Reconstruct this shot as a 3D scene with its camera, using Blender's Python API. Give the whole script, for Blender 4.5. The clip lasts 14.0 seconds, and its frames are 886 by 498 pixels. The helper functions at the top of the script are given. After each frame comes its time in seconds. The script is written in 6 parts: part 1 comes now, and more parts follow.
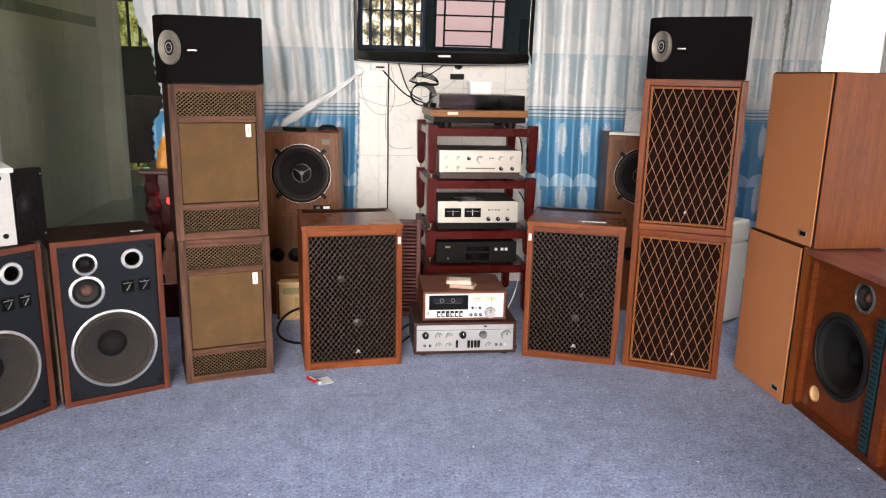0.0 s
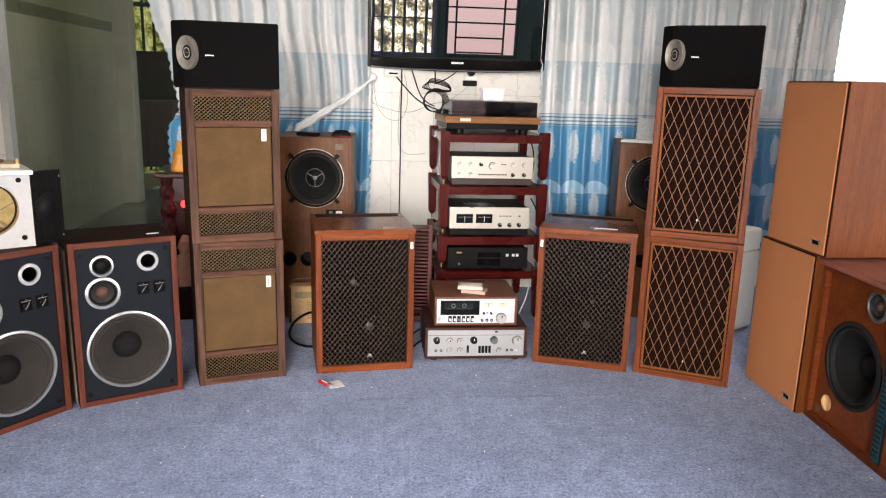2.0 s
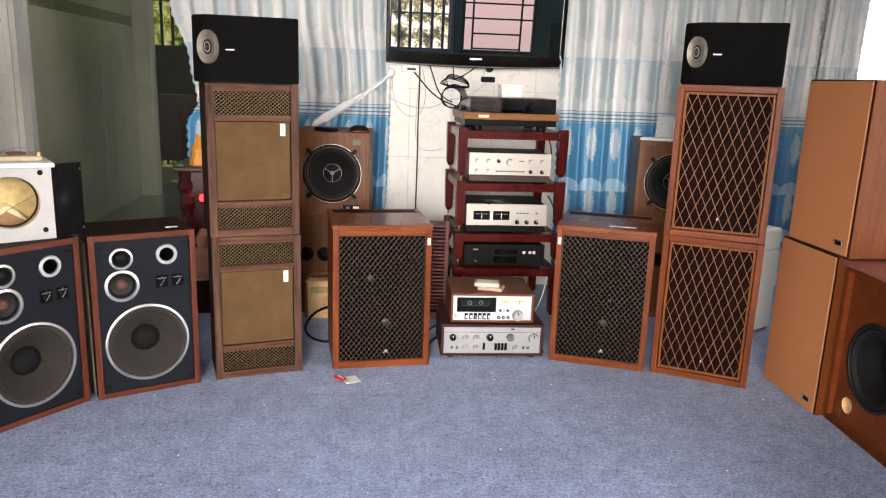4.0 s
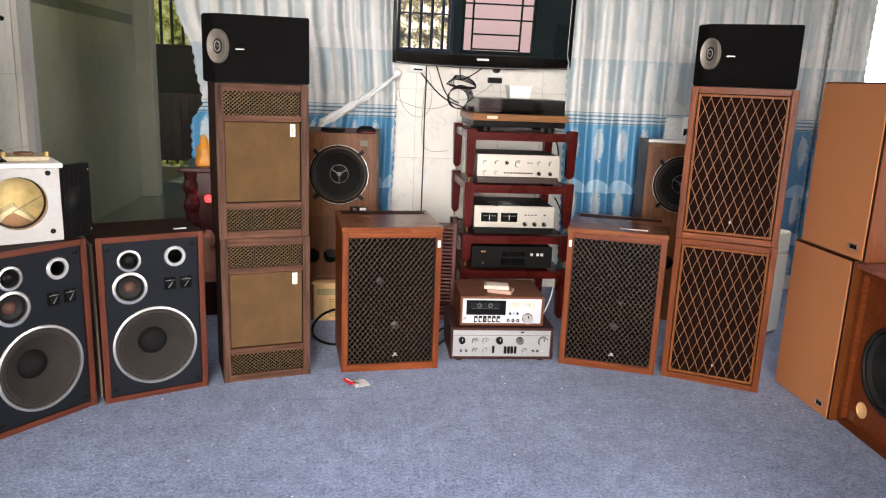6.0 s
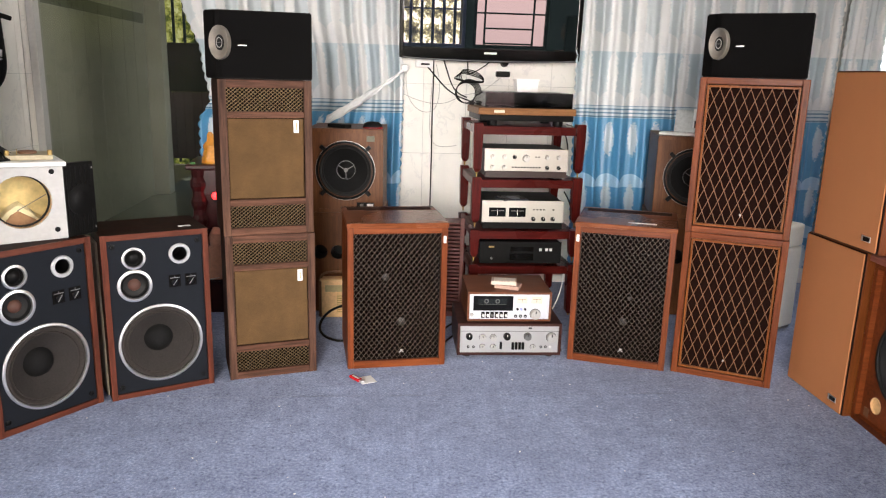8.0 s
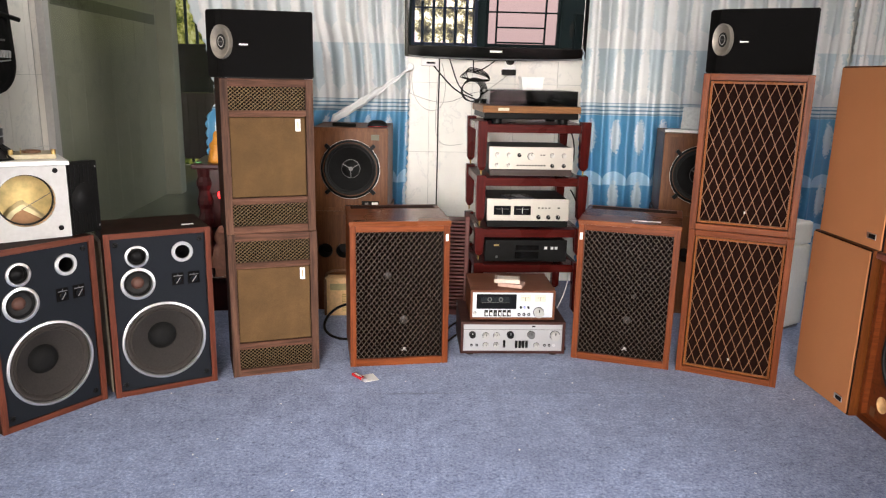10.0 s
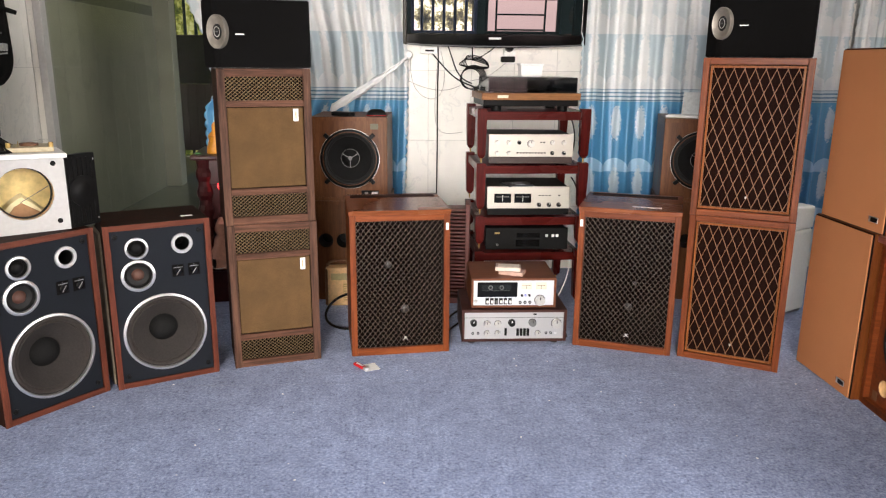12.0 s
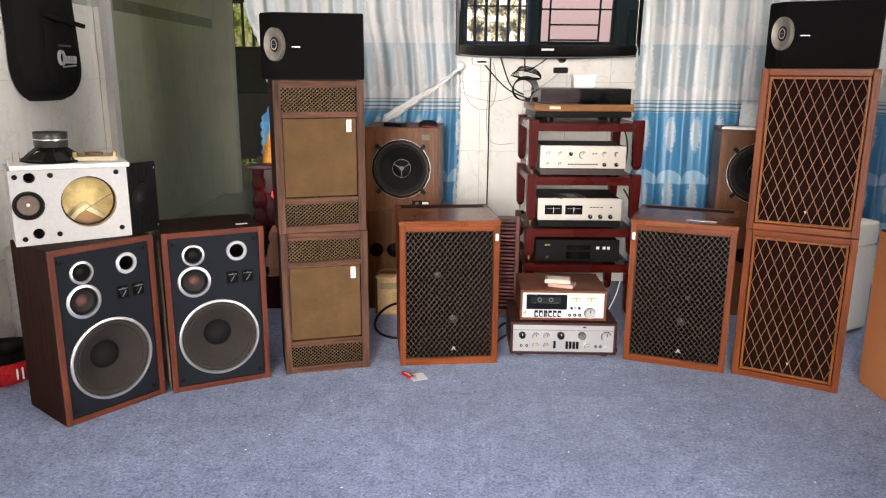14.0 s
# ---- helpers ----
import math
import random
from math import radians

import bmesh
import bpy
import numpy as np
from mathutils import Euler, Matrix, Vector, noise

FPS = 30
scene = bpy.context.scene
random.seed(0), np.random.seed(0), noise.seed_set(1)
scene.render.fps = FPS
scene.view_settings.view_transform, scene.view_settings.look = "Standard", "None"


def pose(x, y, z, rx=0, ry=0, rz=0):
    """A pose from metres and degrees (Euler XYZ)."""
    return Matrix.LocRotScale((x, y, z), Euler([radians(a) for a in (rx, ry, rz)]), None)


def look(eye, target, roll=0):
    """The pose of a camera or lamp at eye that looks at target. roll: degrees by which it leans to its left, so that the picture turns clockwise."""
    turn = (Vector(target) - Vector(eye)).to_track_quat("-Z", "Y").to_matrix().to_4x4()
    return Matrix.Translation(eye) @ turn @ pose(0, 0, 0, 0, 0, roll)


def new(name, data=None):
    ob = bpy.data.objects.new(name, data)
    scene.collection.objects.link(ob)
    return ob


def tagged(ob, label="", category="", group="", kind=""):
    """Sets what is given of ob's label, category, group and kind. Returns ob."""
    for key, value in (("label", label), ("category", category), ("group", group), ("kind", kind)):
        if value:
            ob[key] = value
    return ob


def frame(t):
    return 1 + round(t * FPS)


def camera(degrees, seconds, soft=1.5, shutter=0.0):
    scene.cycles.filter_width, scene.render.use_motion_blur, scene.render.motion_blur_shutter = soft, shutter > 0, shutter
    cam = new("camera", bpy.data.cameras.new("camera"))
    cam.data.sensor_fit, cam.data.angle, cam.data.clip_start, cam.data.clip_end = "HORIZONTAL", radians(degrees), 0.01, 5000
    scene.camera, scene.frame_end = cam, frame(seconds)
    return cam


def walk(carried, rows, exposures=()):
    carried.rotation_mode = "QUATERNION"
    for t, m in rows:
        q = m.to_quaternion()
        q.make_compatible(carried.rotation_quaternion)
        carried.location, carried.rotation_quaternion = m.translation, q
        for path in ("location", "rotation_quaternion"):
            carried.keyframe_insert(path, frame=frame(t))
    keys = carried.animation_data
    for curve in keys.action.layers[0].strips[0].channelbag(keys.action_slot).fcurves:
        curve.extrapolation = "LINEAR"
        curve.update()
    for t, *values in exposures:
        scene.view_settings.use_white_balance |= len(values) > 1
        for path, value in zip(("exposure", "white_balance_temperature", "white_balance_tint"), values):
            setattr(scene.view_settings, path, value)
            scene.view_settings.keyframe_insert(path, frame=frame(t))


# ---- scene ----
cam = camera(62.1, 14.0, 1.2)
PATH = [
    (0, (0.017, 0.074, 1.248), (0.271, 2.005, 0.795), 1.2),
    (0.5, (0.009, 0.067, 1.251), (0.267, 2.001, 0.811), 0.9),
    (1, (0.018, 0.061, 1.25), (0.259, 1.999, 0.815), 1.2),
    (1.5, (0.006, 0.059, 1.25), (0.239, 1.997, 0.814), 1.4),
    (2, (-0.002, 0.059, 1.247), (0.23, 1.997, 0.81), 1.6),
    (2.5, (-0.007, 0.06, 1.244), (0.22, 1.997, 0.799), 1.8),
    (3, (-0.014, 0.064, 1.246), (0.204, 2.002, 0.799), 1.8),
    (3.5, (-0.018, 0.067, 1.244), (0.18, 2.006, 0.794), 1.9),
    (4, (-0.018, 0.069, 1.246), (0.178, 2.008, 0.798), 2.0),
    (6.5, (-0.098, 0.123, 1.244), (0.126, 2.06, 0.798), 2.5),
    (7, (-0.105, 0.135, 1.238), (0.18, 2.059, 0.773), 1.6),
    (7.5, (-0.072, 0.129, 1.24), (0.134, 2.065, 0.781), 1.9),
    (10, (0.025, 0.121, 1.233), (0.147, 2.064, 0.773), 1.2),
    (10.5, (0.024, 0.123, 1.225), (0.154, 2.063, 0.757), 1.4),
    (11, (0.034, 0.126, 1.227), (0.164, 2.063, 0.748), 1.4),
    (11.5, (0.024, 0.131, 1.235), (0.162, 2.063, 0.736), 1.0),
    (12, (0.037, 0.126, 1.23), (0.151, 2.062, 0.741), 0.5),
    (12.5, (0.037, 0.128, 1.228), (0.052, 2.069, 0.745), -0.0),
    (13, (0.029, 0.129, 1.23), (0.008, 2.069, 0.743), -0.4),
    (13.5, (0.036, 0.125, 1.232), (0.019, 2.069, 0.764), 0.1),
    (14, (0.038, 0.125, 1.236), (0.017, 2.07, 0.771), 0.4),
]
walk(cam, [(t, look(eye, target, roll)) for t, eye, target, roll in PATH], [(0, -0.15, 6500, 15), (14, -0.15, 6500, 15)])

# ---- world, sun and daylight lamps ----
world = bpy.data.worlds.new("world")
scene.world = world
world.use_nodes = True
wn = world.node_tree.nodes
sky = wn.new("ShaderNodeTexSky")
sky.sky_type = "NISHITA"
sky.sun_disc = False
sky.sun_elevation = radians(55)
sky.sun_rotation = radians(10)
wn["Background"].inputs["Strength"].default_value = 0.12
world.node_tree.links.new(sky.outputs[0], wn["Background"].inputs["Color"])
sun = new("sun", bpy.data.lights.new("sun", "SUN"))
sun.data.energy, sun.data.angle, sun.data.color = 3.0, radians(0.5), (1.0, 0.95, 0.87)
sun.matrix_world = look((1.0, 5.5, 8), (0, 0, 0))


def daylight_lamp(x, y, z, target, w, h, power, color=(1.0, 0.965, 0.90), spread=180):
    """An area lamp for daylight at an opening; spread narrows its beam."""
    lamp = new("daylight_lamp", bpy.data.lights.new("daylight_lamp", "AREA"))
    lamp.data.shape, lamp.data.size, lamp.data.size_y = "RECTANGLE", w, h
    lamp.data.energy, lamp.data.color, lamp.data.spread = power, color, radians(spread)
    lamp.matrix_world = look((x, y, z), target)
    return lamp


# Added lamp in an unseen front doorway, narrowed to pool light mid-room.
daylight_lamp(-0.65, -2.68, 1.3, (0.35, 2.3, 0.2), 1.4, 2.2, 52, spread=48)
# Added lamp in an unseen right doorway, beamed at the left wall.
daylight_lamp(3.68, 0.3, 1.3, (-2.0, 3.3, 1.6), 2.0, 2.2, 68, spread=85)
daylight_lamp(3.17, 4.62, 1.65, (2.3, 0.0, 1.2), 0.5, 1.4, 30)


# ---- materials ----
def nodes_of(name):
    m = bpy.data.materials.new(name)
    m.use_nodes = True
    return m, m.node_tree.nodes, m.node_tree.links.new, m.node_tree.nodes["Principled BSDF"]


def noise_node(n, link, src, scale, detail=4.0, rough=0.6, stretch=None):
    t = n.new("ShaderNodeTexNoise")
    t.inputs["Scale"].default_value, t.inputs["Detail"].default_value, t.inputs["Roughness"].default_value = scale, detail, rough
    if stretch:
        mp = n.new("ShaderNodeMapping")
        mp.inputs["Scale"].default_value = stretch
        link(src, mp.inputs["Vector"])
        link(mp.outputs[0], t.inputs["Vector"])
    else:
        link(src, t.inputs["Vector"])
    return t


def ramp_node(n, link, src, stops):
    r = n.new("ShaderNodeValToRGB")
    while len(r.color_ramp.elements) < len(stops):
        r.color_ramp.elements.new(0.5)
    for e, (p, c) in zip(r.color_ramp.elements, stops):
        e.position, e.color = p, (*c, 1)
    link(src, r.inputs[0])
    return r


def mixed(n, link, kind, fac, a, b):
    m = n.new("ShaderNodeMix")
    m.data_type, m.blend_type = "RGBA", kind
    if isinstance(fac, (int, float)):
        m.inputs[0].default_value = fac
    else:
        link(fac, m.inputs[0])
    for v, i in ((a, 6), (b, 7)):
        if isinstance(v, tuple):
            m.inputs[i].default_value = (*v, 1)
        else:
            link(v, m.inputs[i])
    return m.outputs[2]


def bumped(n, link, bsdf, height, strength, dist=0.002):
    b = n.new("ShaderNodeBump")
    b.inputs["Strength"].default_value, b.inputs["Distance"].default_value = strength, dist
    link(height, b.inputs["Height"])
    link(b.outputs[0], bsdf.inputs["Normal"])


def coat(name, color, rough=0.5, metal=0.0, var=0.15, scale=60.0, bump=0.1, wear=4.0, spec=0.5):
    """A painted, moulded or metal surface with fine grain and slow stains."""
    m, n, link, p = nodes_of(name)
    co = n.new("ShaderNodeTexCoord").outputs["Object"]
    fine, slow = noise_node(n, link, co, scale), noise_node(n, link, co, wear, 3)
    lo, hi = tuple(c * (1 - var) for c in color), tuple(min(1, c * (1 + var)) for c in color)
    a = ramp_node(n, link, fine.outputs[0], [(0.3, lo), (0.7, hi)])
    g = ramp_node(n, link, slow.outputs[0], [(0.3, (1 - var,) * 3), (0.65, (1, 1, 1))])
    link(mixed(n, link, "MULTIPLY", 1.0, a.outputs[0], g.outputs[0]), p.inputs["Base Color"])
    r = n.new("ShaderNodeMapRange")
    r.inputs["To Min"].default_value, r.inputs["To Max"].default_value = max(0.02, rough - 0.08), min(1, rough + 0.1)
    link(slow.outputs[0], r.inputs["Value"])
    link(r.outputs[0], p.inputs["Roughness"])
    p.inputs["Metallic"].default_value = metal
    p.inputs["Specular IOR Level"].default_value = spec
    if bump:
        bumped(n, link, p, fine.outputs[0], bump)
    return m


def timber(name, dark, light, rough=0.42, along="z", scale=1.0, grain=0.25, spec=0.18):
    """Veneer with streaks along one axis, pores and slow tone changes."""
    m, n, link, p = nodes_of(name)
    tc = n.new("ShaderNodeTexCoord")
    info = n.new("ShaderNodeObjectInfo")
    add = n.new("ShaderNodeVectorMath")
    link(tc.outputs["Object"], add.inputs[0])
    link(info.outputs["Random"], add.inputs[1])
    co = add.outputs[0]
    st = {"z": (1, 1, 0.06), "x": (0.06, 1, 1), "y": (1, 0.06, 1)}[along]
    streak = noise_node(n, link, co, 70 * scale, 5, 0.65, st)
    band = noise_node(n, link, co, 14 * scale, 3, 0.5, st)
    pore = noise_node(n, link, co, 420 * scale, 2, 0.5, st)
    slow = noise_node(n, link, co, 3.0, 2, 0.5)
    mid = tuple((a + b) / 2 for a, b in zip(dark, light))
    a = ramp_node(n, link, streak.outputs[0], [(grain, dark), (0.5, mid), (1 - grain, light)])
    b = ramp_node(n, link, band.outputs[0], [(0.3, (0.8, 0.77, 0.74)), (0.65, (1, 1, 1))])
    c = ramp_node(n, link, pore.outputs[0], [(0.36, (0.72, 0.7, 0.68)), (0.5, (1, 1, 1))])
    d = ramp_node(n, link, slow.outputs[0], [(0.35, (0.82, 0.8, 0.8)), (0.65, (1.0, 1.0, 1.0))])
    v = mixed(n, link, "MULTIPLY", 1.0, a.outputs[0], b.outputs[0])
    v = mixed(n, link, "MULTIPLY", 0.8, v, c.outputs[0])
    v = mixed(n, link, "MULTIPLY", 1.0, v, d.outputs[0])
    link(v, p.inputs["Base Color"])
    r = n.new("ShaderNodeMapRange")
    r.inputs["To Min"].default_value, r.inputs["To Max"].default_value = rough - 0.08, rough + 0.14
    link(slow.outputs[0], r.inputs["Value"])
    link(r.outputs[0], p.inputs["Roughness"])
    p.inputs["Specular IOR Level"].default_value = spec
    bumped(n, link, p, streak.outputs[0], 0.12, 0.001)
    return m


def carpet_material():
    m, n, link, p = nodes_of("blue_felt_carpet")
    co = n.new("ShaderNodeTexCoord").outputs["Object"]
    fib = noise_node(n, link, co, 105, 5, 0.7)
    fleck = noise_node(n, link, co, 48, 6, 0.75)
    slow = noise_node(n, link, co, 1.6, 4, 0.6)
    a = ramp_node(n, link, fib.outputs[0], [(0.3, (0.112, 0.153, 0.285)), (0.5, (0.268, 0.344, 0.568)), (0.72, (0.55, 0.65, 0.85))])
    b = ramp_node(n, link, fleck.outputs[0], [(0.36, (0.46, 0.48, 0.53)), (0.46, (0.85, 0.86, 0.88)), (0.62, (1.0, 1.0, 1.0))])
    c = ramp_node(n, link, slow.outputs[0], [(0.3, (0.72, 0.72, 0.75)), (0.7, (1.04, 1.04, 1.04))])
    v = mixed(n, link, "MULTIPLY", 1.0, a.outputs[0], b.outputs[0])
    v = mixed(n, link, "MULTIPLY", 1.0, v, c.outputs[0])
    worn = noise_node(n, link, co, 13, 4, 0.65)
    v = mixed(n, link, "MULTIPLY", 1.0, v, ramp_node(n, link, worn.outputs[0], [(0.36, (0.76, 0.76, 0.79)), (0.60, (1, 1, 1))]).outputs[0])
    link(v, p.inputs["Base Color"])
    p.inputs["Roughness"].default_value = 0.95
    p.inputs["Specular IOR Level"].default_value = 0.15
    p.inputs["Sheen Weight"].default_value = 0.25
    bumped(n, link, p, fib.outputs[0], 0.3, 0.003)
    return m


def tile_material(name, base, vein, rough=0.18):
    m, n, link, p = nodes_of(name)
    tc = n.new("ShaderNodeTexCoord")
    info = n.new("ShaderNodeObjectInfo")
    sc = n.new("ShaderNodeVectorMath")
    sc.operation = "SCALE"
    sc.inputs["Scale"].default_value = 30
    link(info.outputs["Random"], sc.inputs[0])
    add = n.new("ShaderNodeVectorMath")
    link(tc.outputs["Object"], add.inputs[0])
    link(sc.outputs[0], add.inputs[1])
    co = add.outputs[0]
    warp = noise_node(n, link, co, 2.2, 3, 0.5)
    wv = noise_node(n, link, warp.outputs[1], 3.2, 6, 0.7)
    a = ramp_node(n, link, wv.outputs[0], [(0.47, base), (0.497, vein), (0.515, base), (0.7, tuple(c * 0.97 for c in base))])
    sl = noise_node(n, link, co, 9, 3, 0.6)
    b = ramp_node(n, link, sl.outputs[0], [(0.35, (0.96, 0.96, 0.96)), (0.6, (1, 1, 1))])
    link(mixed(n, link, "MULTIPLY", 1.0, a.outputs[0], b.outputs[0]), p.inputs["Base Color"])
    p.inputs["Roughness"].default_value = rough
    return m


def curtain_material():
    """Printed satin: white damask above, three thin stripes, blue with arches and white medallions below."""
    m, n, link, p = nodes_of("printed_satin_curtain")
    co = n.new("ShaderNodeTexCoord").outputs["UV"]
    sep = n.new("ShaderNodeSeparateXYZ")
    link(co, sep.inputs[0])
    u, z = sep.outputs[0], sep.outputs[1]

    def calc(op, a, b=0.0, c=0.0):
        k = n.new("ShaderNodeMath")
        k.operation = op
        for s, v in zip(k.inputs, (a, b, c)):
            if isinstance(v, (int, float)):
                s.default_value = v
            else:
                link(v, s)
        return k.outputs[0]

    def step(src, lo, hi):
        r = n.new("ShaderNodeMapRange")
        r.inputs["From Min"].default_value, r.inputs["From Max"].default_value = lo, hi
        link(src, r.inputs["Value"])
        return r.outputs[0]

    period = 0.148
    arch = calc("ABSOLUTE", calc("SINE", calc("MULTIPLY", u, math.pi / period)))
    arch = calc("POWER", arch, 0.5)
    du = calc("SUBTRACT", calc("WRAP", u, period, 0.0), period / 2)
    petal = noise_node(n, link, co, 70, 4, 0.75)
    soft = noise_node(n, link, co, 6, 3, 0.6)

    def medallions(centre, gap, half_w, half_h):
        dz = calc("SUBTRACT", calc("WRAP", calc("SUBTRACT", z, centre - gap / 2), gap, 0.0), gap / 2)
        d = calc("ADD", calc("POWER", calc("ABSOLUTE", calc("DIVIDE", du, half_w)), 2.0), calc("POWER", calc("ABSOLUTE", calc("DIVIDE", dz, half_h)), 2.0))
        d = calc("ADD", d, calc("MULTIPLY", calc("SUBTRACT", petal.outputs[0], 0.5), 3.2))
        return step(d, 1.15, 0.75)

    def arches(base, rise, lo):
        top = calc("ADD", calc("MULTIPLY", arch, rise), base)
        return calc("MULTIPLY", step(calc("SUBTRACT", top, z), -0.002, 0.002), step(z, lo - 0.003, lo + 0.003))

    v = mixed(n, link, "MIX", step(z, 0.25, 1.0), (0.060, 0.242, 0.463), (0.085, 0.323, 0.564))
    v = mixed(n, link, "MIX", arches(0.638, 0.059, 0.617), v, (0.362, 0.584, 0.746))
    v = mixed(n, link, "MIX", arches(0.336, 0.059, 0.315), v, (0.362, 0.584, 0.746))
    v = mixed(n, link, "MIX", calc("MULTIPLY", medallions(0.90, 0.36, 0.030, 0.10), 0.85), v, (0.587, 0.686, 0.730))
    w = mixed(n, link, "MIX", step(z, 1.08, 1.30), (0.56, 0.62, 0.635), (0.44, 0.54, 0.585))
    w = mixed(n, link, "MIX", step(z, 1.398, 1.402), w, (0.56, 0.62, 0.635))
    w = mixed(n, link, "MIX", arches(1.12, 0.06, 1.0), w, (0.67, 0.695, 0.70))
    w = mixed(n, link, "MIX", arches(1.46, 0.06, 1.40), w, (0.69, 0.705, 0.70))
    w = mixed(n, link, "MIX", calc("MULTIPLY", medallions(1.26, 0.33, 0.032, 0.16), 0.9), w, (0.76, 0.76, 0.745))
    v = mixed(n, link, "MIX", step(z, 1.062, 1.064), v, w)
    band = calc("MULTIPLY", step(z, 1.024, 1.026), step(z, 1.096, 1.094))
    v = mixed(n, link, "MIX", band, v, (0.521, 0.622, 0.672))
    line = calc("MULTIPLY", calc("GREATER_THAN", calc("SINE", calc("MULTIPLY", calc("SUBTRACT", z, 1.026), 2 * math.pi / 0.0215)), 0.35), band)
    v = mixed(n, link, "MIX", line, v, (0.109, 0.227, 0.319))
    v = mixed(n, link, "MULTIPLY", 0.5, v, ramp_node(n, link, soft.outputs[0], [(0.3, (0.85, 0.87, 0.9)), (0.65, (1, 1, 1))]).outputs[0])
    link(v, p.inputs["Base Color"])
    p.inputs["Roughness"].default_value = 0.36
    p.inputs["Specular IOR Level"].default_value = 0.8
    weave = noise_node(n, link, co, 300, 2, 0.5)
    bumped(n, link, p, weave.outputs[0], 0.08, 0.001)
    tr = n.new("ShaderNodeBsdfTranslucent")
    link(v, tr.inputs["Color"])
    mix = n.new("ShaderNodeMixShader")
    mix.inputs[0].default_value = 0.18
    link(p.outputs[0], mix.inputs[1])
    link(tr.outputs[0], mix.inputs[2])
    link(mix.outputs[0], n["Material Output"].inputs["Surface"])
    return m


def glass_material(name, tint, gloss=0.12, rough=0.02):
    m, n, link, p = nodes_of(name)
    t = n.new("ShaderNodeBsdfTransparent")
    t.inputs["Color"].default_value = (*tint, 1)
    g = n.new("ShaderNodeBsdfGlossy")
    g.inputs["Roughness"].default_value = rough
    fr = n.new("ShaderNodeFresnel")
    fr.inputs["IOR"].default_value = 1.5
    mul = n.new("ShaderNodeMath")
    mul.operation = "MULTIPLY"
    mul.inputs[1].default_value = gloss
    link(fr.outputs[0], mul.inputs[0])
    mix = n.new("ShaderNodeMixShader")
    link(mul.outputs[0], mix.inputs[0])
    link(t.outputs[0], mix.inputs[1])
    link(g.outputs[0], mix.inputs[2])
    link(mix.outputs[0], n["Material Output"].inputs["Surface"])
    return m


def glow(name, color, strength):
    m, n, link, p = nodes_of(name)
    p.inputs["Base Color"].default_value = (*color, 1)
    p.inputs["Emission Color"].default_value = (*color, 1)
    p.inputs["Emission Strength"].default_value = strength
    return m


# Leaf colours that emit, in place of sunlight falling on them.
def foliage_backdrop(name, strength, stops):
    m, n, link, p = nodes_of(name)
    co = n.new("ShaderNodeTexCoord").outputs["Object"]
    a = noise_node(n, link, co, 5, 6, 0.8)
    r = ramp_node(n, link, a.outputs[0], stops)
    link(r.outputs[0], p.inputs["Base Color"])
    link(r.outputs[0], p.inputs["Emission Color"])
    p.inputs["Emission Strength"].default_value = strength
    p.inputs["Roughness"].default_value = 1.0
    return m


CARPET = carpet_material()
TILE = tile_material("white_marbled_tile", (0.85, 0.835, 0.78), (0.74, 0.735, 0.70))
TILE_BORDER = tile_material("grey_border_tile", (0.42, 0.44, 0.42), (0.2, 0.22, 0.22))
# Copies of both wall tiles, darkened in colour for the dim passage.
TILE_BORDER_DIM = tile_material("border_tile_painted_dim", (0.16, 0.17, 0.15), (0.05, 0.055, 0.05), 0.3)
TILE_DIM = tile_material("white_tile_painted_dim", (0.44, 0.44, 0.385), (0.32, 0.32, 0.28), 0.3)
GROUT = coat("grout", (0.55, 0.55, 0.52), 0.9)
PLASTER = coat("white_plaster", (0.66, 0.655, 0.62), 0.85, bump=0.2)
POLISHED = coat("polished_floor", (0.34, 0.37, 0.33), 0.12, var=0.08)
CURTAIN = curtain_material()
SASH = coat("white_satin", (0.82, 0.83, 0.83), 0.45, var=0.06)
TINT = glass_material("tinted_glass", (0.77, 0.78, 0.715), 0.15)
CLEAR = glass_material("clear_glass", (0.95, 0.97, 0.96), 1.0)
SMOKE = glass_material("smoked_acrylic", (0.50, 0.50, 0.51), 0.4, 0.03)
WALNUT = timber("walnut_veneer", (0.010, 0.003, 0.0016), (0.036, 0.011, 0.0055), 0.6, grain=0.36, spec=0.08)
WALNUT_GREY = timber("faded_walnut", (0.036, 0.016, 0.010), (0.135, 0.066, 0.041), 0.55, grain=0.35)
WALNUT_GREY_X = timber("faded_walnut_rail", (0.044, 0.018, 0.011), (0.155, 0.070, 0.042), 0.55, "x", grain=0.35)
REDWOOD = timber("reddish_edge", (0.072, 0.018, 0.010), (0.195, 0.054, 0.028), 0.45)
REDWOOD_X = timber("reddish_edge_cross", (0.072, 0.018, 0.010), (0.195, 0.054, 0.028), 0.45, "x")
TEAK = timber("teak_veneer", (0.105, 0.023, 0.006), (0.275, 0.072, 0.018), 0.38)
TEAK_X = timber("teak_veneer_cross", (0.105, 0.023, 0.006), (0.275, 0.072, 0.018), 0.36, "x")
TEAK_GOLD = timber("golden_teak_moulding", (0.19, 0.058, 0.014), (0.36, 0.125, 0.032), 0.34)
TEAK_TOP = timber("polished_teak_top", (0.13, 0.034, 0.01), (0.27, 0.085, 0.03), 0.24, "x")
CHERRY = timber("cherry_veneer", (0.115, 0.030, 0.007), (0.215, 0.062, 0.014), 0.45, grain=0.14, spec=0.12)
MONITOR = timber("monitor_veneer", (0.095, 0.034, 0.012), (0.19, 0.077, 0.028), 0.42, spec=0.2)
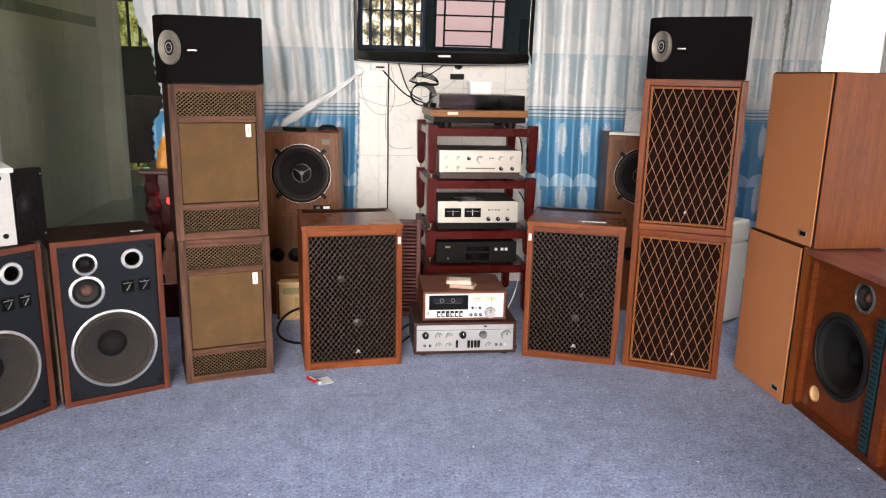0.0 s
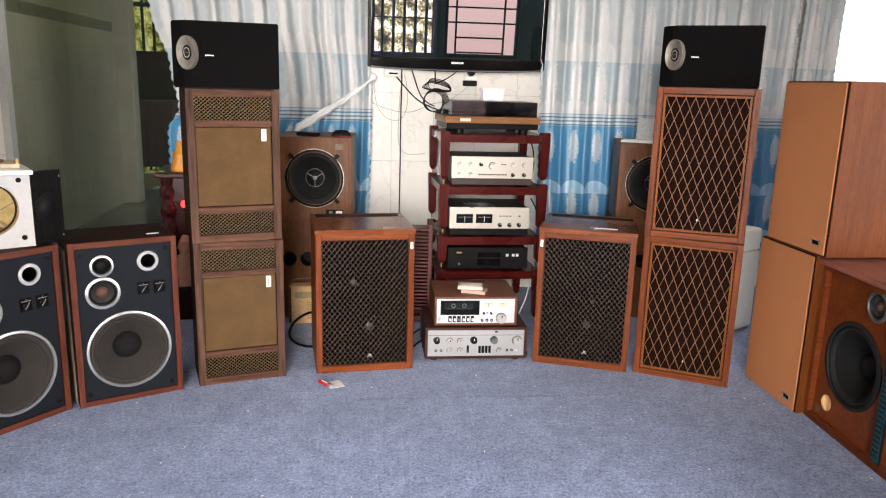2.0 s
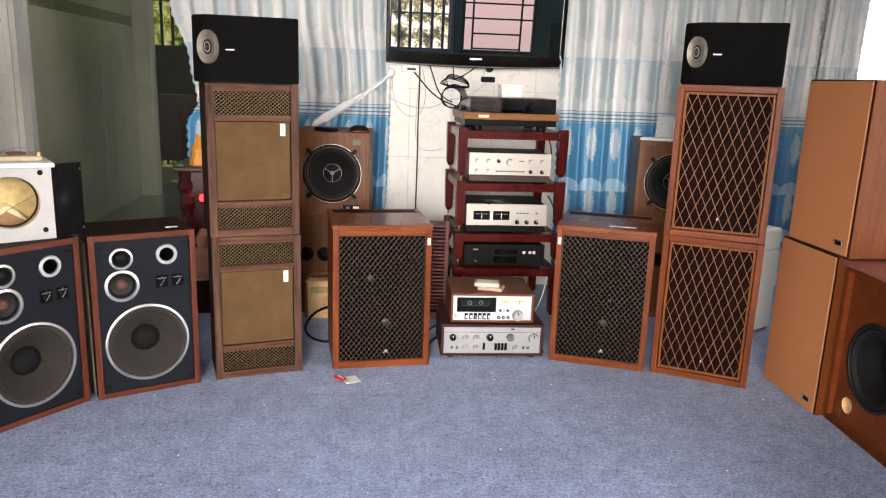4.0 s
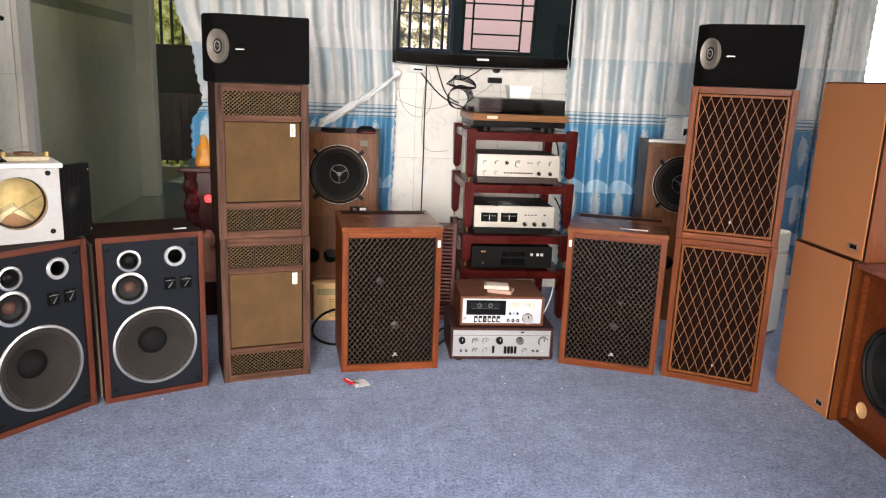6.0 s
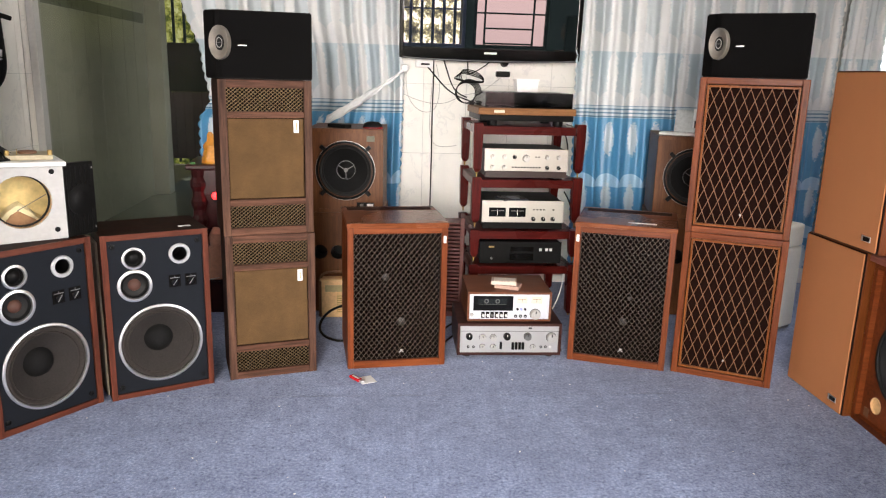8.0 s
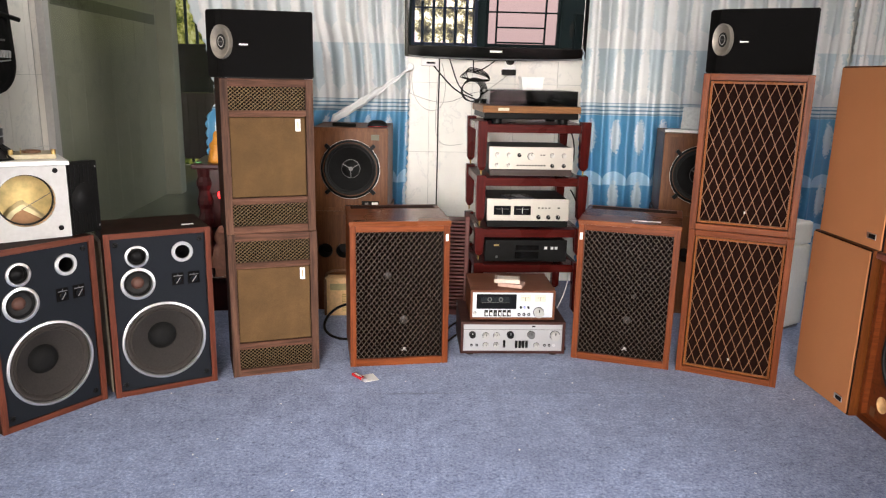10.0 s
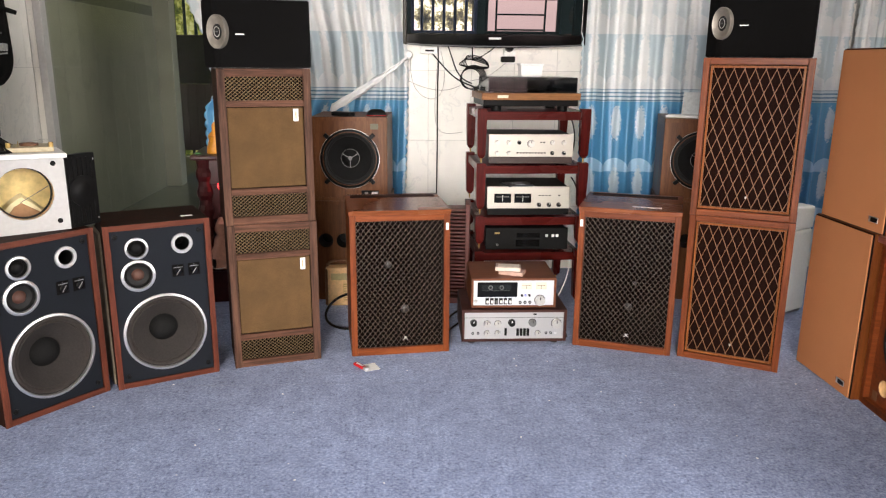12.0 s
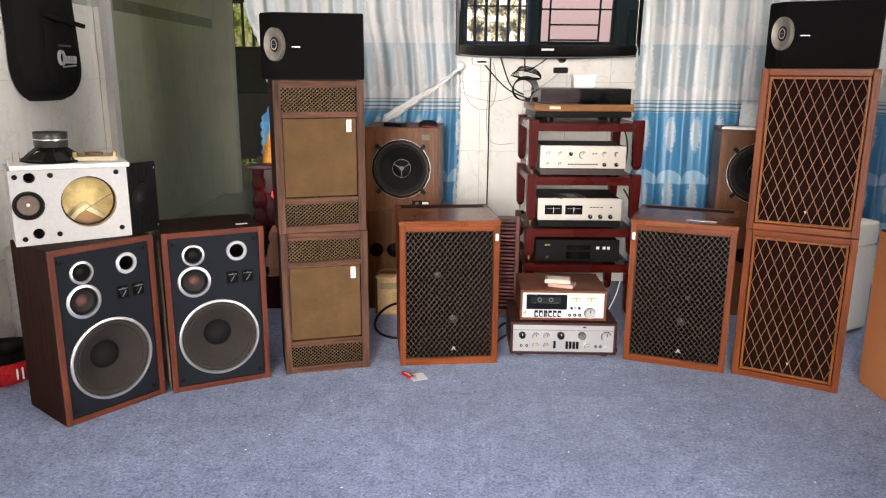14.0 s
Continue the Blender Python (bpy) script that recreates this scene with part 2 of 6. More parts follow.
MAHOGANY = timber("mahogany_lacquer", (0.042, 0.005, 0.004), (0.105, 0.011, 0.009), 0.25, spec=0.14)
MAHOGANY_X = timber("mahogany_lacquer_rail", (0.045, 0.005, 0.004), (0.112, 0.012, 0.009), 0.25, "x", spec=0.14)
CONSOLE = timber("orange_console_veneer", (0.125, 0.026, 0.007), (0.26, 0.066, 0.018), 0.35, "y")
CONSOLE_TOP = timber("console_top", (0.26, 0.085, 0.06), (0.42, 0.165, 0.125), 0.3, "x")
SLATE = coat("dark_blue_baffle", (0.0045, 0.0068, 0.0115), 0.7, var=0.2, scale=200, bump=0.15, spec=0.22)
CLOTH_TAN = coat("tan_grille_cloth", (0.530, 0.215, 0.088), 0.9, var=0.09, scale=400, bump=0.3, wear=2.5, spec=0.2)
CLOTH_OLIVE = coat("olive_grille_cloth", (0.108, 0.061, 0.025), 0.9, var=0.26, scale=420, bump=0.4, wear=9, spec=0.2)
CLOTH_DARK = coat("dark_brown_cloth", (0.0045, 0.003, 0.0026), 0.95, var=0.3, scale=300, bump=0.3, spec=0.04)
CLOTH_RED_BROWN = coat("red_brown_cloth", (0.013, 0.0048, 0.0033), 0.95, var=0.35, scale=300, bump=0.3, wear=6, spec=0.05)
CLOTH_BLACK = coat("black_grille_cloth", (0.0025, 0.0023, 0.0023), 0.9, var=0.2, scale=500, bump=0.3, spec=0.12)
BLACK = coat("black_plastic", (0.005, 0.005, 0.005), 0.42, var=0.2, spec=0.12)
BLACK_GLOSS = coat("gloss_black_plastic", (0.004, 0.004, 0.004), 0.14, var=0.1, bump=0, spec=0.3)
RUBBER = coat("black_rubber", (0.012, 0.012, 0.012), 0.65, var=0.25, scale=120, spec=0.3)
CONE = coat("grey_paper_cone", (0.037, 0.033, 0.031), 0.9, var=0.2, scale=160, bump=0.3, spec=0.12)
SURROUND = coat("grey_foam_surround", (0.042, 0.036, 0.033), 0.8, var=0.2, scale=120, spec=0.15)
CONE_BLACK = coat("black_paper_cone", (0.009, 0.009, 0.009), 0.75, var=0.25, scale=160, bump=0.3, spec=0.14)
DOME_BROWN = coat("brown_dome", (0.085, 0.034, 0.022), 0.6)
ALU = coat("brushed_aluminium", (0.78, 0.78, 0.77), 0.3, 0.9, 0.06, 200, 0.05)
SILVER = coat("silver_faceplate", (0.52, 0.52, 0.515), 0.34, 0.7, 0.04, 260, 0.04)
CHAMPAGNE = coat("champagne_faceplate", (0.53, 0.50, 0.44), 0.4, 0.45, 0.04, 260, 0.04)
KNOB = coat("turned_knob_metal", (0.56, 0.55, 0.52), 0.35, 0.7, 0.12, 300, 0.1)
BRASS = coat("aged_brass", (0.52, 0.36, 0.13), 0.4, 0.8, 0.2, 90)
GOLD_WIRE = coat("dull_gold_wire", (0.17, 0.115, 0.055), 0.45, 0.5, 0.25, 90)
LATTICE_WOOD = coat("light_lattice_wood", (0.215, 0.096, 0.034), 0.5, var=0.2, scale=90)
LATTICE_FINE = coat("brown_lattice_wood", (0.100, 0.068, 0.046), 0.32, var=0.3, scale=90)
WHITE_PAINT = coat("white_paint", (0.50, 0.497, 0.485), 0.45, var=0.06, bump=0.1)
WHITE_PLASTIC = coat("white_plastic", (0.85, 0.85, 0.83), 0.4, var=0.04)
WADDING = coat("yellow_wadding", (0.78, 0.60, 0.26), 0.95, var=0.2, scale=30, bump=0.8)
CARD = coat("cardboard", (0.36, 0.20, 0.10), 0.9)
CREAM = coat("cream_plastic", (0.80, 0.51, 0.24), 0.5)
LEATHER = coat("brown_leather", (0.16, 0.07, 0.03), 0.55)
RED = coat("red_plastic", (0.50, 0.015, 0.02), 0.25)
ALTAR_RED = coat("dark_altar_lacquer", (0.034, 0.0035, 0.004), 0.32, var=0.3, scale=40, spec=0.3)
HOLDER_RED = coat("faded_red_slats", (0.105, 0.024, 0.019), 0.5)
TEAL = coat("teal_perforated_metal", (0.008, 0.055, 0.072), 0.55, 0.2)
GREY = coat("grey_metal", (0.17, 0.17, 0.165), 0.42, 0.6)
BLUE_BAR = coat("blue_grille_paint", (0.38, 0.43, 0.80), 0.5)
DARK_BAR = coat("dark_green_frame_paint", (0.02, 0.045, 0.045), 0.5)
BAG = coat("black_nylon", (0.006, 0.006, 0.006), 0.8, var=0.25, scale=300, bump=0.4, spec=0.2)
YELLOW = coat("yellow_glaze", (0.55, 0.22, 0.015), 0.35)
TERRA = coat("pink_ceramic", (0.52, 0.25, 0.17), 0.5)
CERAMIC = coat("white_ceramic", (0.8, 0.8, 0.78), 0.15)
METER = coat("cream_meter", (0.64, 0.60, 0.47), 0.4, var=0.04)
PRINT = coat("grey_scale_print", (0.22, 0.22, 0.22), 0.5)
LABEL = coat("white_label", (0.85, 0.85, 0.82), 0.5, var=0.05)
LED = glow("red_altar_bulb", (1.0, 0.03, 0.03), 5.0)
GLARE = glow("hazy_white_sky", (1.0, 1.0, 1.0), 3.0)
FOLIAGE = foliage_backdrop("emissive_foliage", 16.0, [(0.38, (0.02, 0.02, 0.018)), (0.46, (0.10, 0.085, 0.06)), (0.51, (0.33, 0.29, 0.13)), (0.56, (0.85, 0.80, 0.72)), (0.62, (0.55, 0.34, 0.38)), (0.70, (0.88, 0.84, 0.88))])
FOLIAGE_FAR = foliage_backdrop("emissive_foliage_far", 0.9, [(0.36, (0.015, 0.025, 0.01)), (0.44, (0.10, 0.13, 0.03)), (0.51, (0.42, 0.42, 0.10)), (0.58, (0.75, 0.74, 0.35)), (0.72, (0.8, 0.8, 0.7))])
TV_BLACK = coat("black_tv_bezel", (0.004, 0.004, 0.004), 0.04, var=0.1, bump=0, spec=0.4)
SCREEN, _n, _l, _p = nodes_of("dark_tv_glass")
_p.inputs["Base Color"].default_value = (0.008, 0.013, 0.014, 1)
_p.inputs["Roughness"].default_value = 0.0
_p.inputs["Specular IOR Level"].default_value = 1.0
_p.inputs["Coat Weight"].default_value = 1.0
_p.inputs["Coat Roughness"].default_value = 0.0
_p.inputs["Coat IOR"].default_value = 1.7


# ---- mesh helpers ----
def part(name, bm, mat, parent=None, label="", smooth=False):
    me = bpy.data.meshes.new(name)
    bmesh.ops.recalc_face_normals(bm, faces=bm.faces)
    if smooth:
        for f in bm.faces:
            f.smooth = True
        for e in bm.edges:
            if len(e.link_faces) == 2 and e.calc_face_angle() > 0.6:
                e.smooth = False
    bm.to_mesh(me)
    bm.free()
    me.materials.append(mat)
    ob = new(name, me)
    ob.parent = parent
    if label:
        ob["label"] = label
    return ob


def thing(name, m, label, category, group="", kind=""):
    ob = new(name)
    ob.empty_display_size = 0.05
    ob.matrix_basis = m
    return tagged(ob, label, category, group, kind)


def add_box(bm, x0, x1, y0, y1, z0, z1, bevel=0.0, m=None):
    vs = [bm.verts.new((x, y, z)) for x in (x0, x1) for y in (y0, y1) for z in (z0, z1)]
    fs = [bm.faces.new([vs[i] for i in q]) for q in ((0, 1, 3, 2), (4, 6, 7, 5), (0, 4, 5, 1), (2, 3, 7, 6), (0, 2, 6, 4), (1, 5, 7, 3))]
    if bevel:
        es = list({e for f in fs for e in f.edges})
        r = bmesh.ops.bevel(bm, geom=es, offset=bevel, segments=2, profile=0.5, affect="EDGES")
        vs = [v for v in {v for f in r["faces"] for v in f.verts} | set(v for v in vs if v.is_valid)]
    if m is not None:
        bmesh.ops.transform(bm, matrix=m, verts=[v for v in vs if v.is_valid])
    return bm


def box(x0, x1, y0, y1, z0, z1, bevel=0.0, m=None):
    return add_box(bmesh.new(), x0, x1, y0, y1, z0, z1, bevel, m)


def add_lathe(bm, profile, m, segs=40, closed=False):
    """Turns (radius, height) pairs about z, then moves them by m."""
    rings = []
    for r, h in profile:
        if r < 1e-6:
            rings.append([bm.verts.new(m @ Vector((0, 0, h)))])
        else:
            rings.append([bm.verts.new(m @ Vector((r * math.cos(2 * math.pi * i / segs), r * math.sin(2 * math.pi * i / segs), h))) for i in range(segs)])
    pairs = list(zip(rings, rings[1:]))
    if closed:
        pairs.append((rings[-1], rings[0]))
    for a, b in pairs:
        for i in range(segs):
            j = (i + 1) % segs
            q = [a[i % len(a)], a[j % len(a)], b[j % len(b)], b[i % len(b)]]
            q = list(dict.fromkeys(q))
            if len(q) > 2:
                bm.faces.new(q)
    return bm


def lathe(profile, m, segs=40, closed=False):
    return add_lathe(bmesh.new(), profile, m, segs, closed)


def plate(x0, x1, z0, z1, y0, y1, holes=(), segs=40):
    """An upright board from y0 (front) to y1 with round holes (x, z, r)."""
    bm = bmesh.new()

    def ring(pts):
        vs = [bm.verts.new(p) for p in pts]
        for a, b in zip(vs, vs[1:] + vs[:1]):
            bm.edges.new((a, b))

    ring([(x0, y0, z0), (x1, y0, z0), (x1, y0, z1), (x0, y0, z1)])
    for x, z, r in holes:
        ring([(x + r * math.cos(2 * math.pi * i / segs), y0, z + r * math.sin(2 * math.pi * i / segs)) for i in range(segs)])
    bmesh.ops.triangle_fill(bm, edges=bm.edges[:], use_beauty=True)
    r = bmesh.ops.extrude_face_region(bm, geom=bm.faces[:])
    bmesh.ops.translate(bm, verts=[v for v in r["geom"] if isinstance(v, bmesh.types.BMVert)], vec=(0, y1 - y0, 0))
    return bm


def shell(w, h, d, t=0.018, bevel=0.002, front=0.0, x=0.0, z=0.0):
    """A cabinet open at the front: one hollow box with walls t thick."""
    bm = bmesh.new()

    def ring(hw, z0, z1, y):
        return [bm.verts.new((x + a, y, z + b)) for a, b in ((-hw, z0), (hw, z0), (hw, z1), (-hw, z1))]

    of, ob_ = ring(w / 2, 0, h, front), ring(w / 2, 0, h, d)
    nf, nb = ring(w / 2 - t, t, h - t, front), ring(w / 2 - t, t, h - t, d - t)
    for i in range(4):
        j = (i + 1) % 4
        bm.faces.new((of[i], of[j], nf[j], nf[i]))
        bm.faces.new((of[j], of[i], ob_[i], ob_[j]))
        bm.faces.new((nf[i], nf[j], nb[j], nb[i]))
    bm.faces.new(ob_)
    bm.faces.new(nb[::-1])
    if bevel:
        outer = set(of + ob_)
        bmesh.ops.bevel(bm, geom=[e for e in bm.edges if e.verts[0] in outer and e.verts[1] in outer], offset=bevel, segments=2, profile=0.5, affect="EDGES")
    return bm


def lattice(x0, x1, z0, z1, dx, dz, y, wide, deep, dirs=(1, -1)):
    """Two layers of crossing strips, clipped to a rectangle; diamonds dx wide and dz high."""
    bm = bmesh.new()
    k = dz / dx
    length = math.hypot(1, k)
    for s in dirs:
        n = int((x1 - x0 + (z1 - z0) / k) / dx) + 3
        for i in range(-n, n):
            c = x0 + i * dx
            lo, hi = (c, c + (z1 - z0) / k) if s > 0 else (c + (z1 - z0) / k, c)
            pts = []
            ts = [0.0, 1.0]
            ta, tb = sorted(((x0 - lo) / (hi - lo), (x1 - lo) / (hi - lo)))
            ta, tb = max(ta, 0), min(tb, 1)
            if tb - ta < 0.01:
                continue
            ax, az = lo + (hi - lo) * ta, z0 + (z1 - z0) * ta
            bx, bz = lo + (hi - lo) * tb, z0 + (z1 - z0) * tb
            ox, oz = -(bz - az), bx - ax
            q = wide / 2 / math.hypot(ox, oz)
            ox, oz = ox * q, oz * q
            yy = y + (0 if s > 0 else deep * 0.35)
            f = [bm.verts.new(p) for p in ((ax - ox, yy, az - oz), (bx - ox, yy, bz - oz), (bx + ox, yy, bz + oz), (ax + ox, yy, az + oz))]
            g = [bm.verts.new((v.co.x, yy + deep, v.co.z)) for v in f]
            bm.faces.new(f)
            for a in range(4):
                b = (a + 1) % 4
                bm.faces.new((f[a], f[b], g[b], g[a]))
    return bm


def tube(name, pts, r, mat, parent=None, label="", cyclic=False):
    """A round cable through points, as one mesh."""
    cu = bpy.data.curves.new(name, "CURVE")
    cu.dimensions, cu.bevel_depth, cu.bevel_resolution, cu.resolution_u = "3D", r, 2, 6
    sp = cu.splines.new("NURBS")
    sp.points.add(len(pts) - 1)
    for p, c in zip(sp.points, pts):
        p.co = (*c, 1)
    sp.use_endpoint_u, sp.order_u, sp.use_cyclic_u = True, 4, cyclic
    tmp = new(name, cu)
    me = bpy.data.meshes.new_from_object(tmp.evaluated_get(bpy.context.evaluated_depsgraph_get()))
    bpy.data.objects.remove(tmp)
    me.materials.append(mat)
    ob = new(name, me)
    ob.parent = parent
    if label:
        ob["label"] = label
    return ob


def on_front(x, y, z):
    return pose(x, y, z, 90)


def screw(parent, x, y, z, r=0.004, mat=None):
    return part("screw", lathe([(0, 0.003), (r * 0.7, 0.003), (r, 0.001), (r, -0.002)], on_front(x, y, z), 12), mat or BLACK, parent)


def driver(parent, x, z, y, r, ring, cone, cap, ring_w=0.1, depth=0.45, cap_r=0.34, name="woofer", cap_out=0.12, surround=None, cap_name="dust_cap"):
    """A loudspeaker unit whose flange lies on the baffle at y; r is the flange's outer radius."""
    m = on_front(x, y, z)
    ri = r * (1 - ring_w)
    w = part(name, lathe([(r, -0.002), (r, 0.004), (r - 0.003, 0.006), (ri + 0.002, 0.006), (ri, 0.003), (ri, -0.012)], m, 56), ring, parent, smooth=True)
    rs = ri * 0.86
    part("surround", lathe([(ri, -0.004), (ri * 0.97, 0.0), (ri * 0.935, 0.003), (ri * 0.90, 0.001), (rs, -0.007), (rs * 0.97, -0.004), (rs * 0.94, -0.008)], m, 56), surround or RUBBER, w, smooth=True)
    rc = ri * cap_r
    part("cone", lathe([(rs * 0.945, -0.008), (rs * 0.7, -0.008 - depth * r * 0.38), (rc * 1.0, -depth * r)], m, 56), cone, w, smooth=True)
    part(cap_name, lathe([(rc * 1.02, -depth * r), (rc * 0.9, -depth * r + cap_out * rc * 2), (rc * 0.6, -depth * r + cap_out * rc * 4), (rc * 0.3, -depth * r + cap_out * rc * 4.9), (0, -depth * r + cap_out * rc * 5.1)], m, 40), cap, w, smooth=True)
    return w


def knob(parent, x, y, z, r, mat, out=0.018, name="knob"):
    # Thin black disc, a little wider than the knob, outlines its foot.
    part("knob_outline", lathe([(r * 1.12, 0.0), (r * 1.12, 0.0008), (0, 0.0008)], on_front(x, y, z), 24), BLACK, parent)
    mat = KNOB if mat is ALU else mat
    k = part(name, lathe([(r, 0), (r, out * 0.8), (r * 0.92, out), (0, out)], on_front(x, y, z), 24), mat, parent, smooth=True)
    part("pointer", box(x - r * 0.1, x + r * 0.1, y - out - 0.0012, y - out + 0.0008, z + r * 0.25, z + r * 0.85), LABEL if mat is BLACK else BLACK, k)
    return k


def between(a, b, back=0.0, z=0.0):
    """Pose of a cabinet whose front bottom edge runs from a to b."""
    ang = math.degrees(math.atan2(b[1] - a[1], b[0] - a[0]))
    return pose((a[0] + b[0]) / 2, (a[1] + b[1]) / 2, z, 0, 0, ang)


# ---- the room ----
XL, XR, YF, YB, ZC = -2.02, 3.6, -2.6, 4.5, 2.95


def structure(name, bm, mat, label):
    return tagged(part(name, bm, mat), label, name.split("_")[0], kind="structure")


def wall_x(bm, x0, x1, y0, y1, holes, z1=ZC):
    """A wall along x with rectangular openings (x0, x1, z0, z1), in x order."""
    x = x0
    for a, b, lo, hi in holes:
        add_box(bm, x, a, y0, y1, -0.1, z1)
        add_box(bm, a, b, y0, y1, -0.1, lo)
        add_box(bm, a, b, y0, y1, hi, z1)
        x = b
    add_box(bm, x, x1, y0, y1, -0.1, z1)
    return bm


def grid_sheet(x0, x1, y0, y1, nx, ny, fz):
    bm = bmesh.new()
    vs = [[bm.verts.new((x0 + (x1 - x0) * i / nx, y0 + (y1 - y0) * j / ny, fz(x0 + (x1 - x0) * i / nx, y0 + (y1 - y0) * j / ny))) for i in range(nx + 1)] for j in range(ny + 1)]
    for j in range(ny):
        for i in range(nx):
            bm.faces.new((vs[j][i], vs[j][i + 1], vs[j + 1][i + 1], vs[j + 1][i]))
    return bm


structure("ground", box(-200, 200, -200, 200, -0.4, -0.12), coat("earth", (0.22, 0.19, 0.15), 0.95, wear=0.5), "dry pale earth outside the house")
floor = structure("floor", box(XL, XR, YF, YB, -0.1, 0.0), CARPET, "blue-grey speckled felt carpet over the whole floor")
structure("ceiling", box(XL - 0.2, XR + 0.2, YF - 0.2, YB + 0.2, ZC, ZC + 0.15), PLASTER, "plain white plastered ceiling")
# Roof out of view, added to stop sun patches behind the room.
structure("roof_eave", box(XL - 0.9, XR + 1.0, YB + 0.2, 9.4, ZC - 0.1, ZC + 0.02), PLASTER, "unseen plain white porch roof added to keep the sun off")
wall_back = structure("wall_back", wall_x(bmesh.new(), XL, XR + 0.15, YB, YB + 0.15, [(XL + 0.041, 0.0, 0.16, 2.5), (2.88, 3.45, 0.85, 2.45)]), GROUT, "white tiled wall behind the television")
# Front wall: backlit darkness is put in its green; the doorway is added.
wall_front = structure("wall_front", wall_x(bmesh.new(), XL - 0.15, XR + 0.15, YF - 0.15, YF, [(-1.4, 0.1, 0.0, 2.4), (0.2, 1.18, 0.66, 2.31), (1.29, 2.42, 0.66, 2.31)]), coat("backlit_wall_green", (0.13, 0.19, 0.19), 0.7), "dark green wall with barred windows and an added doorway, its backlit darkness put in the colour")
# Right wall, out of view; its doorway is added to admit daylight.
bm = bmesh.new()
add_box(bm, XR, XR + 0.15, YF, -0.8, -0.1, ZC)
add_box(bm, XR, XR + 0.15, 1.4, YB, -0.1, ZC)
add_box(bm, XR, XR + 0.15, -0.8, 1.4, 2.4, ZC)
structure("wall_right", bm, PLASTER, "unseen white plastered wall with a wide doorway added to let in light")
wall_left = structure("wall_left", box(XL - 0.15, XL, YF, 6.72, -0.1, ZC), GROUT, "long white tiled side wall running out to the porch")

# Carpet seam: the edge of one length lies a little over the next.
structure("carpet_seam", grid_sheet(-0.95, 1.3, 2.826, 2.846, 80, 2, lambda x, y: 0.0004 + (0.0016 + 0.0016 * noise.noise((x * 5, 0, 0)) if y < 2.83 else 0.0)), CARPET, "low seam between two lengths of blue carpet")

# Porch behind the glass.
structure("porch_floor", box(XL, XR, YB + 0.15, 9.4, -0.1, 0.16), POLISHED, "polished grey-green tiled porch floor")
structure("porch_pillar", box(XL, XL + 0.13, 6.70, 6.86, 0.16, ZC - 0.1, 0.006), PLASTER, "white square porch pillar")
# Added wall, hidden by the curtain; shade is put in its dark colour.
structure("porch_wall", box(-1.26, 1.3, 6.6, 6.7, 0.1, ZC - 0.1), coat("wall_painted_dim", (0.12, 0.13, 0.11), 0.9), "unseen grey wall added across the porch, its dimness put in the colour")
fence = thing("porch_fence", pose(0, 9.1, 0.16), "dark metal fence with upright bars beside the porch", "fence")
for zz in (0.12, 1.85):
    part("rail", box(-3.4, 0.2, -0.02, 0.02, zz, zz + 0.05), DARK_BAR, fence)
for i in range(30):
    part("bar", box(-3.4 + i * 0.12, -3.37 + i * 0.12, -0.01, 0.01, 0.0, 2.0), DARK_BAR, fence)
gate = thing("porch_gate", pose(0, 8.9, 0.16), "dark gate with upright brown slats across the porch end", "gate", kind="structure")
part("panel", box(-3.4, 0.2, 0.0, 0.05, 0.82, 1.36, 0.01), coat("dark_gate_paint", (0.022, 0.02, 0.016), 0.7), gate)
for i in range(36):
    part("slat", box(-3.4 + i * 0.1, -3.302 + i * 0.1, 0.01, 0.04, 0.06, 0.818, 0.004), coat("faded_brown_slat", (0.10, 0.065, 0.058), 0.7) if i == 0 else bpy.data.materials["faded_brown_slat"], gate)
# Backdrops past the porch and window give off their daylight themselves.
structure("backdrop_garden", box(-6, 1.0, 11.0, 11.05, -0.1, 3.2), FOLIAGE_FAR, "green and yellow garden foliage far off, glowing to look sunlit")
structure("backdrop_sky", box(1.45, 6.5, 5.6, 5.65, 0.1, 2.8), GLARE, "overexposed white daylight outside the window")

# Fixed glass beside the side wall.
window_1 = thing("window_1", pose(0, 0, 0), "large fixed greenish glass pane in a pale frame", "window", kind="structure")
fr = bmesh.new()
add_box(fr, XL + 0.042, XL + 0.085, YB - 0.012, YB + 0.08, 0.16, 2.5, 0.003)
add_box(fr, XL + 0.085, -0.002, YB - 0.012, YB + 0.08, 0.16, 0.21)
add_box(fr, XL + 0.085, -0.002, YB - 0.012, YB + 0.08, 2.45, 2.5)
part("window_frame", fr, WHITE_PAINT, window_1)
pane = part("pane", box(XL + 0.08, -0.02, YB + 0.05, YB + 0.056, 0.20, 2.46), TINT, window_1)
pane.visible_shadow = False

window_2 = thing("window_2", pose(0, 0, 0), "bright narrow window with white frame beside satin curtains", "window", kind="structure")
fr = bmesh.new()
for a, b in ((2.882, 2.93), (3.40, 3.448)):
    add_box(fr, a, b, YB + 0.03, YB + 0.08, 0.852, 2.448, 0.003)
for a, b in ((0.852, 0.9), (2.4, 2.448)):
    add_box(fr, 2.93, 3.40, YB + 0.032, YB + 0.078, a, b)
part("window_frame", fr, WHITE_PAINT, window_2)
for a, b in ((2.93, 3.4),):
    part("pane", box(a, b, YB + 0.055, YB + 0.06, 0.9, 2.4), CLEAR, window_2).visible_shadow = False


